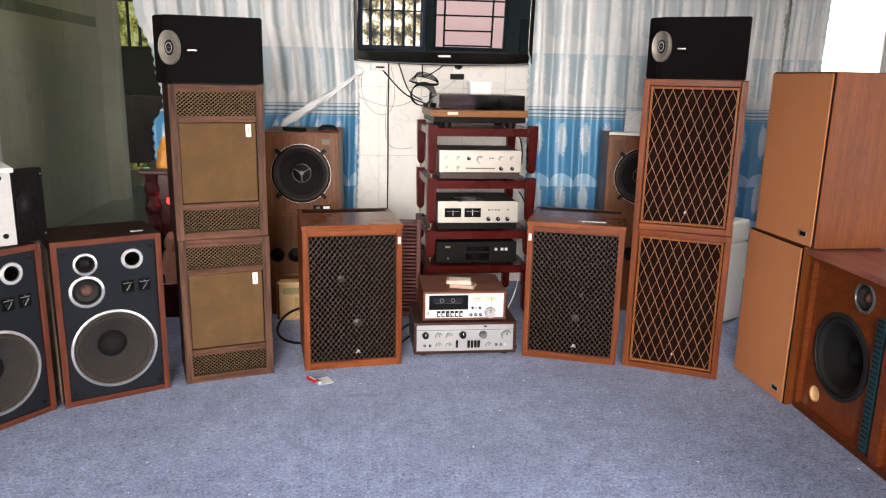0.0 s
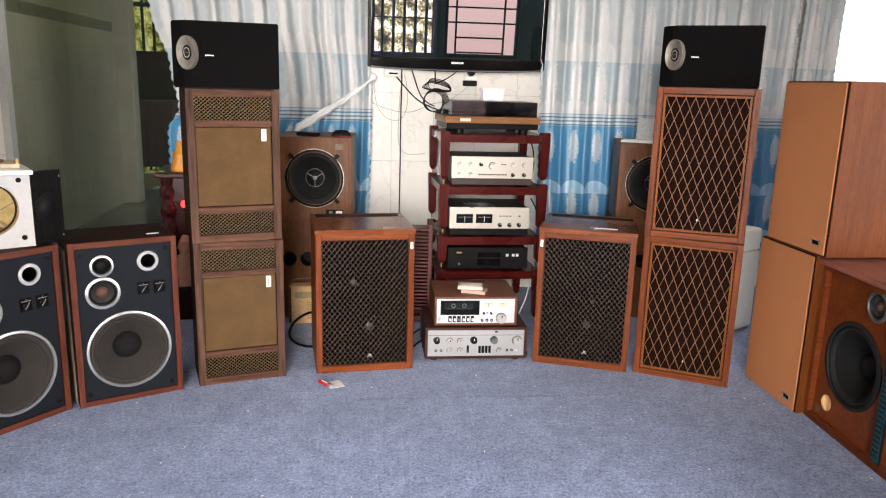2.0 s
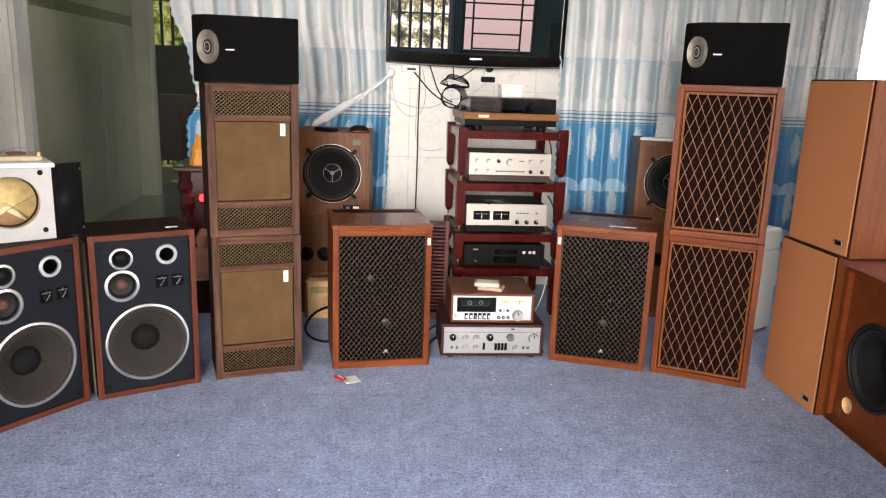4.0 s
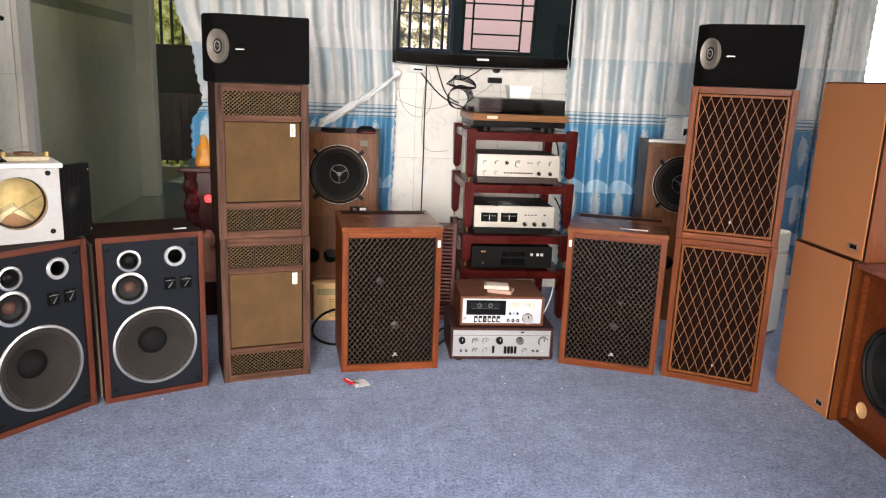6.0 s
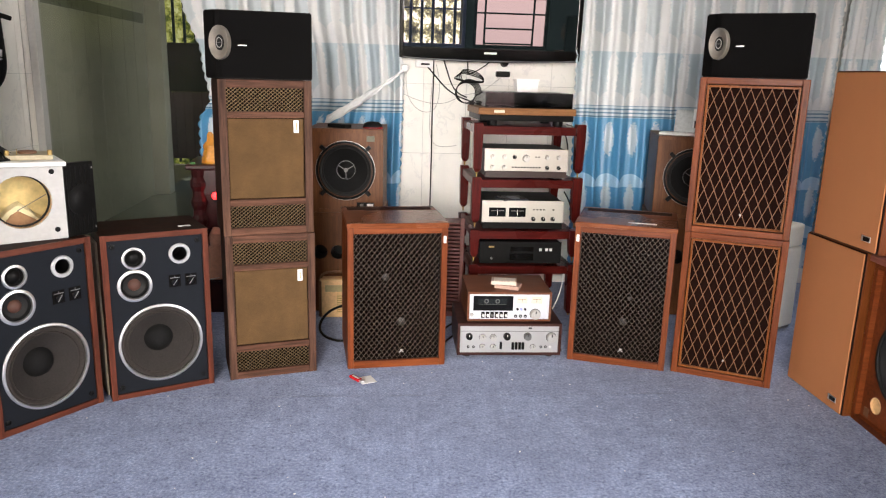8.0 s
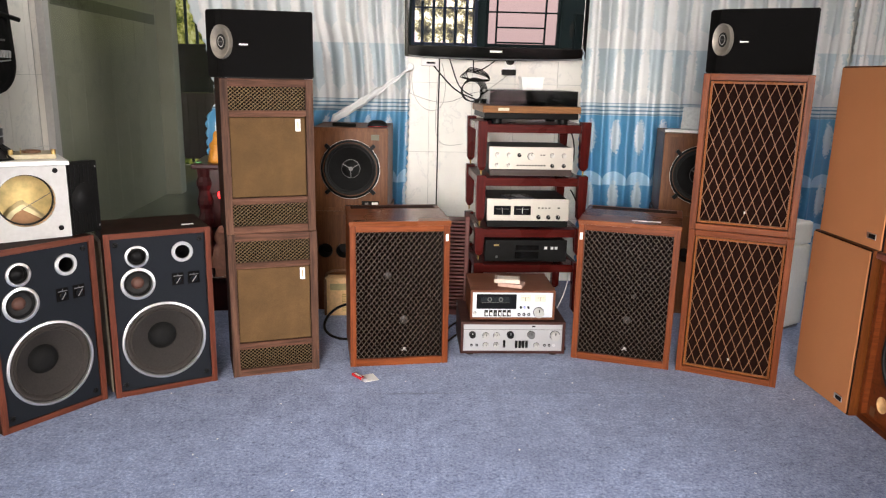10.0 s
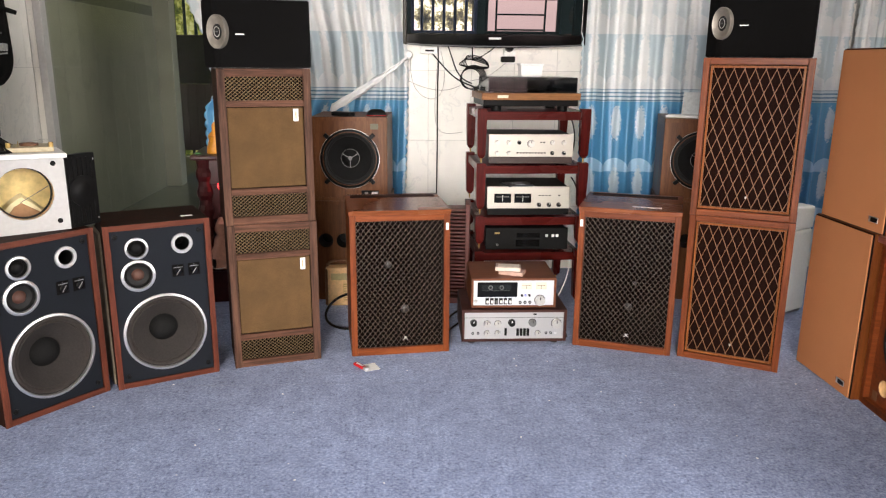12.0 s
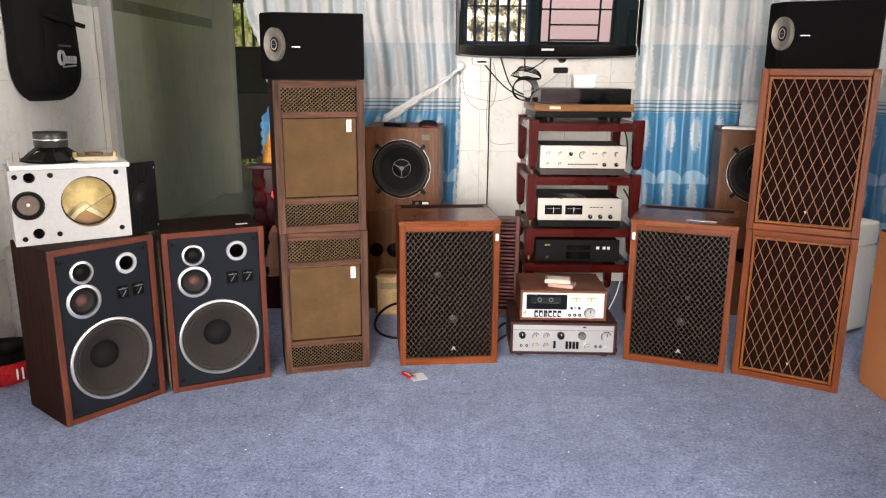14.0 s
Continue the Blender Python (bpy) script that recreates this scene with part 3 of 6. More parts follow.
def barred_window(name, x0, x1, bar, shares, half, heights, label):
    w = thing(name, pose(0, YF - 0.08, 0), label, "window", kind="structure")
    f = bmesh.new()
    z0, z1 = 0.662, 2.308
    for a, b in ((x0 + 0.002, x0 + 0.05), (x1 - 0.05, x1 - 0.002)):
        add_box(f, a, b, -0.03, 0.03, z0, z1)
    for a, b in ((z0, z0 + 0.05), (z1 - 0.05, z1)):
        add_box(f, x0 + 0.05, x1 - 0.05, -0.028, 0.028, a, b)
    part("window_frame", f, bar, w)
    for k in shares:
        x = x0 + (x1 - x0) * k
        part("bar", box(x - half, x + half, -0.01, 0.01, z0 + 0.05, z1 - 0.05), bar, w)
    for z, short in heights:
        a, b = (x0 + (x1 - x0) * shares[0], x0 + (x1 - x0) * shares[-1]) if short else (x0 + 0.05, x1 - 0.05)
        part("cross_bar", box(a, b, -0.022, -0.011, z0 + z - 0.012, z0 + z + 0.012), bar, w)
    return w


barred_window("window_3", 0.2, 1.18, BLUE_BAR, [i / 6 for i in range(1, 6)], 0.022, [(0.546, False), (1.09, False)], "window with a blue painted steel grille")
barred_window("window_4", 1.29, 2.42, DARK_BAR, (0.155, 0.80), 0.014, [(0.07 + 0.218 * k, k in (0, 1, 4, 5)) for k in range(7)], "window with a dark green steel grille")
# Trees and house emit strongly, for sunlight on them and light indoors.
structure("backdrop_trees", box(-1.5, 1.28, -4.6, -4.55, -0.1, 3.0), FOLIAGE, "bright foliage outside the window, glowing to look sunlit")
structure("backdrop_house", box(1.32, 5.0, -4.45, -4.3, -0.1, 3.4), glow("emissive_pink_render", (0.60, 0.42, 0.40), 8.0), "pink rendered house wall outside the window, glowing to look sunlit")

# ---- curtains ----


def curtain(name, left, right, z0, z1, y, amp, wave, seed, label, hem=0.0):
    """A hanging sheet with folds; left and right are functions of height."""
    rnd = random.Random(seed)
    ph = [rnd.uniform(0, 6.28) for _ in range(4)]
    nx, nz = 260, 180
    bm = bmesh.new()
    uv = bm.loops.layers.uv.new("UVMap")
    vs = []
    coords = {}
    for j in range(nz + 1):
        z = z0 + (z1 - z0) * j / nz
        row = []
        a, b = left(z), right(z)
        wid = right(z1) - left(z1)
        for i in range(nx + 1):
            s = i / nx
            u = s * wid
            k = 2 * math.pi * u / wave + 0.5 * math.sin(u * 5 + ph[1]) + 0.25 * math.sin(z * 1.7 + ph[2] + u * 4)
            f = -0.62 * math.cos(k) - 0.36 * math.cos(2 * k + 0.8 * math.sin(u * 9 + ph[3])) - 0.04 * math.cos(4 * k + z * 1.3 + ph[0])
            f *= amp * (0.8 + 0.3 * math.sin(u * 17 + ph[3]) * math.sin(u * 7 + z * 0.7))
            f += 0.012 * math.sin(u * 11 + ph[2] + z * 0.6) + 0.004 * noise.noise((u * 20, z * 3, seed))
            x = a + (b - a) * s
            if hem and i in (0, nx):
                x += hem * abs(math.sin(z * 62)) * (-1 if i == 0 else 1)
            v = bm.verts.new((x, y + f, z))
            coords[v] = (u + seed * 3.7, z)
            row.append(v)
        vs.append(row)
    for j in range(nz):
        for i in range(nx):
            fc = bm.faces.new((vs[j][i], vs[j][i + 1], vs[j + 1][i + 1], vs[j + 1][i]))
            fc.smooth = True
            for lp in fc.loops:
                lp[uv].uv = coords[lp.vert]
    me = bpy.data.meshes.new(name)
    bm.to_mesh(me)
    bm.free()
    me.materials.append(CURTAIN)
    ob = new(name, me)
    sol = ob.modifiers.new("thick", "SOLIDIFY")
    sol.thickness = 0.0012
    return tagged(ob, label, "curtain", "curtains on the back wall")


def lerp_z(pts):
    def f(z):
        for (za, xa), (zb, xb) in zip(pts, pts[1:]):
            if z <= zb:
                s = min(1, max(0, (z - za) / (zb - za)))
                return xa + (xb - xa) * (s * s * (3 - 2 * s))
        return pts[-1][1]
    return f


curtain("curtain", lerp_z([(0.1, -1.05), (0.95, -1.05), (1.08, -0.985), (1.3, -1.02), (1.6, -1.11), (1.9, -1.20), (2.4, -1.33)]), lerp_z([(0.1, 0.05), (1.2, 0.075), (1.5, 0.06), (2.4, 0.06)]), 0.12, 2.42, 4.41, 0.022, 0.148, 1,
        "white and blue printed satin curtain tied aside with a sash", 0.013)
curtain("curtain", lerp_z([(0.1, 1.10), (1.3, 1.075), (2.4, 1.06)]), lerp_z([(0.1, 2.61), (1.0, 2.615), (1.7, 2.625), (2.4, 2.65)]), 0.12, 2.42, 4.41, 0.034, 0.148, 2,
        "white and blue printed satin curtain hanging straight in folds", 0.013)
curtain("curtain", lerp_z([(0.1, 2.67), (2.4, 2.705)]), lerp_z([(0.1, 2.91), (1.4, 2.94), (2.4, 2.97)]), 0.12, 2.42, 4.455, 0.026, 0.10, 3,
        "pale satin curtain pushed together beside a bright window", 0.013)
rail = thing("curtain_rail", pose(0, 4.40, 2.44), "thin white metal curtain rail on the back wall", "curtain rail")
part("rod", lathe([(0.012, -1.55), (0.012, 3.05)], pose(0, 0, 0, 0, 90), 12), WHITE_PAINT, rail)
for x in (-1.5, 0.6, 2.9):
    part("bracket", box(x - 0.01, x + 0.01, 0.0, 0.098, -0.012, 0.012), WHITE_PAINT, rail)

# Sash that ties the curtain to a hook on the wall.
sash = thing("tieback", pose(0, 0, 0), "white satin tie sash stretched from a wall hook", "sash")
bm = bmesh.new()
prev = None
for i in range(25):
    s = i / 24
    c = Vector((0.085 - 0.44 * s, 4.345 - 0.05 * math.sin(s * 3.1), 1.265 - 0.29 * s - 0.012 * math.sin(s * 3.1)))
    wdt = 0.012 + 0.020 * min(1, s * 1.6)
    rib = 0.003 * math.sin(i * 1.3)
    row = [bm.verts.new(c + Vector((0.35 * k * wdt, 0.010 * math.sin(k * 3 + i * 0.4) - 0.006, k * wdt + rib))) for k in (-1, -0.5, 0, 0.5, 1)]
    if prev:
        for a in range(4):
            bm.faces.new((prev[a], prev[a + 1], row[a + 1], row[a]))
    prev = row
band = part("band", bm, SASH, sash, smooth=True)
band.modifiers.new("thick", "SOLIDIFY").thickness = 0.002
part("hook", lathe([(0.0, 0.045), (0.018, 0.04), (0.024, 0.025), (0.018, 0.01), (0.007, 0.005), (0.007, -0.12)], on_front(0.085, 4.38, 1.275), 16), WHITE_PLASTIC, sash, "round white plastic hook", True)

# ---- television ----
tv = thing("television", pose(0.570, 4.40, 1.333, 4, 0, 0), "large flat television with a glossy black bezel on the wall", "television")
W, H = 0.515, 0.64
part("housing", box(-W + 0.03, W - 0.03, 0.02, 0.075, 0.03, H - 0.03, 0.012), BLACK, tv)
bm = bmesh.new()
prof = [(-W, 0.03), (-W + 0.02, 0.006), (0, -0.008), (W - 0.02, 0.006), (W, 0.03)]
add_box(bm, -W, -W + 0.024, -0.005, 0.025, 0.0, H, 0.005)
add_box(bm, W - 0.024, W, -0.005, 0.025, 0.0, H, 0.005)
add_box(bm, -W + 0.02, W - 0.02, -0.0045, 0.0245, H - 0.035, H - 0.0005, 0.005)
add_box(bm, -W + 0.02, W - 0.02, -0.0045, 0.0245, 0.0005, 0.060, 0.004)
low = []
for i in range(31):
    x = (W - 0.012) * (2 * i / 30 - 1)
    low.append([bm.verts.new(p) for p in ((x, -0.0044, 0.002), (x, 0.001 - 0.004, -0.016 * (1 - (x / W) ** 2)), (x, 0.020, -0.016 * (1 - (x / W) ** 2)), (x, 0.022, 0.002))])
for a, b in zip(low, low[1:]):
    for q in range(4):
        bm.faces.new((a[q], a[(q + 1) % 4], b[(q + 1) % 4], b[q]))
part("bezel", bm, TV_BLACK, tv)
bm = bmesh.new()
pts = [(W * 0.96 * math.sin(a), 0.001 - 0.016 * math.cos(a)) for a in [(-1.57 + 3.14 * i / 24) for i in range(25)]]
vs = [(bm.verts.new((x, -0.006, 0.010 + z)), bm.verts.new((x, -0.006, 0.004 + z))) for x, z in pts]
for (a, b), (c, d) in zip(vs, vs[1:]):
    bm.faces.new((a, b, d, c))
part("trim_line", bm, coat("clear_edge", (0.16, 0.16, 0.17), 0.15), tv, "curved translucent lower edge")
part("screen", box(-W + 0.024, W - 0.024, 0.004, 0.014, 0.060, H - 0.035), SCREEN, tv, "dark glossy glass screen reflecting windows")
part("badge", box(-0.035, 0.035, -0.0065, -0.004, 0.030, 0.041), LABEL, tv, "small pale maker's mark")
part("wall_mount", box(-0.2, 0.2, 0.075, 0.1, 0.12, 0.5), BLACK, tv)

# ---- cables and small things on the wall ----
wifi = thing("white_power_box", pose(0.20, 4.47, 1.305, 0, 0, 0), "small white plastic box with a black slot on the wall", "box")
part("case", box(-0.05, 0.05, -0.03, 0.024, -0.022, 0.022, 0.005), WHITE_PLASTIC, wifi)
part("slot", box(-0.02, 0.03, -0.0335, -0.03, -0.01, 0.0), BLACK, wifi)
sock = thing("wall_socket", pose(0.665, 4.482, 1.29), "white wall socket with a black plug", "socket")
part("plate", box(-0.035, 0.035, -0.004, 0.012, -0.06, 0.06, 0.003), WHITE_PLASTIC, sock)
part("plug", lathe([(0, 0.04), (0.02, 0.036), (0.026, 0.0)], on_front(0, -0.004, 0.032), 20), BLACK, sock, smooth=True)
part("adapter", box(-0.05, 0.03, -0.05, -0.004, -0.05, -0.018, 0.006), BLACK, sock)


def cable(pts, r=0.004, mat=None, label="black cable hanging on the tiled wall"):
    ob = tube("cable", pts, r * 0.64, mat or BLACK)
    return tagged(ob, label, "cable", "cables under the television")


WY = 4.475
cable([(0.245, WY, 1.36), (0.262, WY, 1.30), (0.25, WY, 1.1), (0.255, WY, 0.8), (0.25, WY, 0.5), (0.252, WY, 0.2), (0.252, WY, 0.008)], 0.0055)
cable([(0.30, WY, 1.36), (0.335, WY, 1.27), (0.36, WY, 1.16), (0.42, WY, 1.13), (0.45, WY - 0.02, 1.12)], 0.0055)
cable([(0.16, WY, 1.35), (0.22, WY, 1.29), (0.30, WY - 0.01, 1.19), (0.38, WY, 1.125), (0.47, WY, 1.10)], 0.006)
cable([(0.62, WY, 1.36), (0.56, WY, 1.30), (0.50, WY, 1.26), (0.45, WY, 1.25)], 0.005)
cable([(0.45, WY, 1.36), (0.452, WY, 1.30), (0.455, WY, 1.25)], 0.005)
for i in range(5):
    rr = 0.062 + 0.003 * i
    cable([(0.445 + rr * math.cos(a) + 0.004 * i, WY - 0.005 * i, 1.145 + 0.002 * i + rr * 0.95 * math.sin(a)) for a in [2 * math.pi * k / 14 for k in range(15)]], 0.0042, label="coil of black cable tied on the tiled wall")
for i in range(4):
    cable([(0.375 + 0.014 * i, WY - 0.01, 1.225), (0.40, WY - 0.02, 1.262 + 0.006 * i), (0.46, WY - 0.02, 1.25 + 0.01 * i), (0.53, WY - 0.02, 1.232 + 0.008 * i), (0.56, WY - 0.01, 1.205), (0.50, WY - 0.02, 1.20 + 0.006 * i), (0.43, WY - 0.02, 1.205), (0.375 + 0.014 * i, WY - 0.01, 1.225)], 0.004, label="bundle of black cable tied on the tiled wall")
THIN = coat("grey_thin_wire", (0.30, 0.29, 0.27), 0.5)
cable([(0.10, WY, 1.27), (0.09, WY, 1.15), (0.14, WY, 1.05), (0.22, WY, 1.02), (0.29, WY, 1.05), (0.30, WY, 1.2), (0.27, WY, 1.30)], 0.0022, THIN, "thin grey wire looped on the tiled wall")
cable([(0.085, WY, 1.13), (0.15, WY, 1.10), (0.26, WY, 1.07), (0.36, WY, 1.09), (0.44, WY, 1.14), (0.52, WY, 1.14), (0.58, WY, 1.18), (0.66, WY - 0.02, 1.25)], 0.0022, THIN, "thin grey wire looped on the tiled wall")
cable([(0.26, WY, 1.33), (0.25, WY, 1.2), (0.235, WY, 1.0), (0.24, WY, 0.85), (0.30, WY, 0.82), (0.40, WY, 0.84)], 0.0022, THIN, "thin grey wire looped on the tiled wall")
cable([(0.0, WY - 0.0, 1.32), (0.02, WY, 1.2), (0.03, WY, 1.1)], 0.0022, THIN, "thin grey wire looped on the tiled wall")

# ---- loudspeakers ----


def worn_strip(h, x_out, x_in, seed):
    """Upright veneer edge with a slightly uneven inner border and knocked corners."""
    bm = bmesh.new()
    prev = None
    for i in range(25):
        z = h * i / 24
        k = 0.0014 * noise.noise((seed * 7.1, z * 14, 0)) + 0.0012 * noise.noise((seed * 3.3, z * 45, 2))
        o = 0.0010 * noise.noise((seed * 5.7, z * 30, 4)) * (1 if x_out > 0 else -1)
        row = [bm.verts.new(p) for p in ((x_out - abs(o) * (1 if x_out > 0 else -1), -0.006, z), (x_in + k, -0.006, z), (x_in, 0.002, z), (x_out, 0.002, z))]
        if prev:
            for q in range(4):
                bm.faces.new((prev[q], prev[(q + 1) % 4], row[(q + 1) % 4], row[q]))
        else:
            bm.faces.new(row)
        prev = row
    bm.faces.new(prev[::-1])
    return bm


def three_way(a, b, label, seed):
    """Walnut three-way floor loudspeaker with a dark blue baffle and bright trim rings."""
    w, h, d = 0.382, 0.642, 0.29
    s = thing("loudspeaker", between(a, b), label, "loudspeaker", "three-way loudspeakers")
    part("cabinet", shell(w, h, d, 0.02, 0.002, 0.002), WALNUT, s)
    for side in (-1, 1):
        part("edge_strip", worn_strip(h, side * w / 2, side * (w / 2 - 0.021), seed + side), REDWOOD, s)
    for z0, z1 in ((0.0, 0.021), (h - 0.021, h)):
        part("edge_strip", box(-w / 2 + 0.021, w / 2 - 0.021, -0.0055, 0.002, z0, z1, 0.0012), REDWOOD_X, s)
    wx, wz, wr = 0.0, 0.205, 0.155
    units = [(wx, wz, wr - 0.01), (-0.082, 0.442, 0.052), (-0.080, 0.547, 0.034), (0.084, 0.551, 0.029)]
    part("baffle", plate(-w / 2 + 0.021, w / 2 - 0.021, 0.021, h - 0.021, 0.004, 0.022, units), SLATE, s, "dark blue baffle")
    driver(s, wx, wz, 0.004, wr, ALU, CONE, CONE_BLACK, 0.07, 0.40, 0.37, cap_out=0.12, surround=SURROUND)
    mid = driver(s, -0.082, 0.442, 0.004, 0.062, ALU, RUBBER, DOME_BROWN, 0.2, 0.24, 0.46, "midrange", 0.12, cap_name="dome")
    driver(s, -0.080, 0.547, 0.004, 0.042, ALU, RUBBER, BLACK, 0.24, 0.16, 0.74, "tweeter", 0.10, cap_name="dome")
    port = part("port", lathe([(0.040, -0.002), (0.040, 0.004), (0.038, 0.006), (0.028, 0.006), (0.026, 0.002), (0.026, -0.10), (0, -0.10)], on_front(0.084, 0.004, 0.551), 40), ALU, s, smooth=True)
    part("port_tube", lathe([(0.0258, 0.0), (0.0256, -0.098), (0, -0.098)], on_front(0.084, 0.004, 0.551), 32), BLACK, port, smooth=True)
    for x in (0.062, 0.122):
        c = part("level_control", box(x - 0.022, x + 0.022, 0.002, 0.006, 0.420, 0.468, 0.001), CLOTH_BLACK, s)
        part("dial", lathe([(0.015, 0.0), (0.015, 0.004), (0.012, 0.006), (0, 0.006)], on_front(x, 0.0, 0.441), 20), BLACK_GLOSS, c)
        part("pointer", box(-0.0011, 0.0011, -0.009, -0.006, -0.014, 0.014, 0, pose(x, 0, 0.441, 0, 35, 0)), PRINT, c)
        part("scale_mark", box(x - 0.017, x + 0.017, -0.001, 0.0, 0.4560, 0.4585), PRINT, c)
        part("scale_tick", box(x - 0.0008, x + 0.0008, -0.001, 0.0, 0.4590, 0.4650), PRINT, c)
    for x in (-1, 1):
        for z in (0.045, h - 0.045):
            part("grille_socket", lathe([(0, 0.001), (0.005, 0.001), (0.006, 0.004), (0.010, 0.003), (0.010, -0.003)], on_front(x * (w / 2 - 0.04), 0.004, z), 16), BLACK, s)
    return s


b1 = three_way((-1.321, 2.509), (-1.086, 2.808), "walnut three-way loudspeaker under a dismantled white loudspeaker", 1)
b2 = three_way((-1.050, 2.807), (-0.709, 2.977), "walnut three-way loudspeaker with a dark blue baffle on the carpet", 5)
bt = thing("grille_board", pose(-1.075, 2.865, 0.0, -3, 0, 30), "pale unpainted board standing between two loudspeakers", "board")
part("panel", box(-0.012, 0.006, 0.0, 0.22, 0.0, 0.60, 0.002), coat("raw_pale_board", (0.30, 0.26, 0.19), 0.8), bt)
scrap = thing("paper_scrap", pose(-0.80, 3.01, 0.6425, 0, 0, 30), "torn white paper scrap on a loudspeaker", "paper")
part("sheet", box(-0.025, 0.02, -0.008, 0.01, 0, 0.0015), LABEL, scrap)


def woven_speaker(m, label):
    """Faded walnut column loudspeaker: woven brass mesh above and below an olive cloth panel."""
    w, h, d = 0.354, 0.602, 0.25
    s = thing("column_loudspeaker", m, label, "loudspeaker", "stacked column loudspeakers")
    t = 0.030
    part("cabinet", shell(w, h, d, 0.018, 0.002, 0.004), WALNUT, s)
    for x0, x1 in ((-w / 2, -w / 2 + t), (w / 2 - t, w / 2)):
        part("stile", box(x0, x1, -0.012, 0.004, 0, h, 0.0015), WALNUT_GREY, s)
    for z0, z1 in ((0.0, t), (0.117, 0.143), (h - 0.143, h - 0.119), (h - t, h)):
        part("cross_rail", box(-w / 2 + t, w / 2 - t, -0.010, 0.004, z0, z1, 0.0015), WALNUT_GREY_X, s)
    for z0, z1 in ((t, 0.117), (h - 0.119, h - t)):
        g = part("mesh_backing", box(-w / 2 + t, w / 2 - t, 0.008, 0.014, z0, z1), CLOTH_DARK, s)
        part("woven_mesh", lattice(-w / 2 + t, w / 2 - t, z0, z1, 0.0165, 0.0140, 0.001, 0.0016, 0.002), GOLD_WIRE, g, "woven brass mesh")
    part("cloth_panel", box(-w / 2 + t + 0.002, w / 2 - t - 0.002, -0.003, 0.006, 0.146, h - 0.146, 0.002), CLOTH_OLIVE, s, "stained olive-brown cloth")
    part("badge", box(w / 2 - t - 0.042, w / 2 - t - 0.022, -0.007, -0.002, h - 0.2, h - 0.152, 0.001), LABEL, s, "upright white and gold badge")
    part("badge_stripe", box(w / 2 - t - 0.034, w / 2 - t - 0.030, -0.0085, -0.006, h - 0.19, h - 0.162), BRASS, s)
    return s


woven_speaker(between((-0.648, 3.008), (-0.312, 3.102)), "faded walnut column loudspeaker with woven mesh, carrying its twin")
woven_speaker(between((-0.652, 3.005), (-0.316, 3.110), z=0.603), "faded walnut column loudspeaker with woven mesh, atop its twin")


def bookshelf(m, label):
    """Black bookshelf loudspeaker with an oblique end that holds an oval tweeter horn."""
    s = thing("bookshelf_loudspeaker", m, label, "loudspeaker", "black bookshelf loudspeakers")
    h = 0.25

    def prism(pts, z0, z1, off=0.0):
        bm = bmesh.new()
        a = [bm.verts.new((x, y, z0)) for x, y in pts]
        b = [bm.verts.new((x, y, z1)) for x, y in pts]
        bm.faces.new(a[::-1])
        bm.faces.new(b)
        for i in range(len(pts)):
            j = (i + 1) % len(pts)
            bm.faces.new((a[i], a[j], b[j], b[i]))
        bmesh.ops.bevel(bm, geom=bm.edges[:], offset=0.003, segments=2, affect="EDGES")
        return bm

    part("cabinet", prism([(-0.205, 0.075), (-0.15, 0.022), (0.19, 0.022), (0.19, 0.23), (-0.205, 0.23)], 0, h), BLACK, s)
    part("grille", prism([(-0.207, 0.072), (-0.206, 0.060), (-0.165, 0.006), (-0.145, 0.0), (0.187, 0.0), (0.191, 0.02), (-0.15, 0.02)], 0.004, h - 0.004), CLOTH_BLACK, s, "black cloth grille wrapped round the end")
    m2 = pose(-0.146, -0.002, h * 0.52, 90, 0, -20) @ Matrix.Diagonal((0.66, 1.08, 1, 1))
    hn = part("tweeter_horn", lathe([(0.057, -0.012), (0.057, 0.017), (0.055, 0.019), (0.052, 0.018), (0.036, 0.010), (0.024, 0.004), (0.022, 0.002)], m2, 40), coat("champagne_horn", (0.25, 0.225, 0.19), 0.45, 0.5), s, "oval champagne horn", True)
    part("tweeter_cone", lathe([(0.0265, 0.0062), (0.020, 0.0056), (0.013, 0.006), (0.009, 0.0085), (0, 0.0095)], m2, 24), RUBBER, hn, smooth=True)
    part("phase_ring", lathe([(0.0175, 0.009), (0.0175, 0.0115), (0.0155, 0.0115), (0.0155, 0.009)], m2, 24, True), KNOB, hn)
    part("cross_bar", box(-0.164, -0.144, -0.016, -0.013, h * 0.52 - 0.0009, h * 0.52 + 0.0009), GREY, hn)
    part("badge", box(-0.084, -0.052, -0.003, 0.0, h * 0.49 - 0.002, h * 0.49 + 0.0018), KNOB, s, "small silver maker's mark")
    return s


bookshelf(pose(-0.492, 3.035, 1.207, 0, 0, 9), "black bookshelf loudspeaker with an oval horn on the walnut column")
bookshelf(pose(1.441, 3.025, 1.262, 0, 0, -27), "black bookshelf loudspeaker with an oval horn on the diamond lattice column")


def lattice_floor(a, b, z, w, h, d, dx, dz, wide, mat, wood, woodx, label, group, lip):
    """Loudspeaker with a moulded frame and a wooden diamond lattice over dark cloth."""
    s = thing("lattice_loudspeaker", between(a, b, z=z), label, "loudspeaker", group)
    t = 0.02
    part("cabinet", shell(w, h, d, t, 0.002, 0.012), wood, s)
    f = 0.026
    for x0, x1 in ((-w / 2, -w / 2 + f), (w / 2 - f, w / 2)):
        part("stile", box(x0, x1, -0.004, 0.012, 0, h, 0.002), wood, s)
    for z0, z1 in ((0.0, f + lip), (h - f, h)):
        part("frame_rail", box(-w / 2 + f, w / 2 - f, -0.0035, 0.012, z0, z1, 0.002), woodx, s)
    return s, f


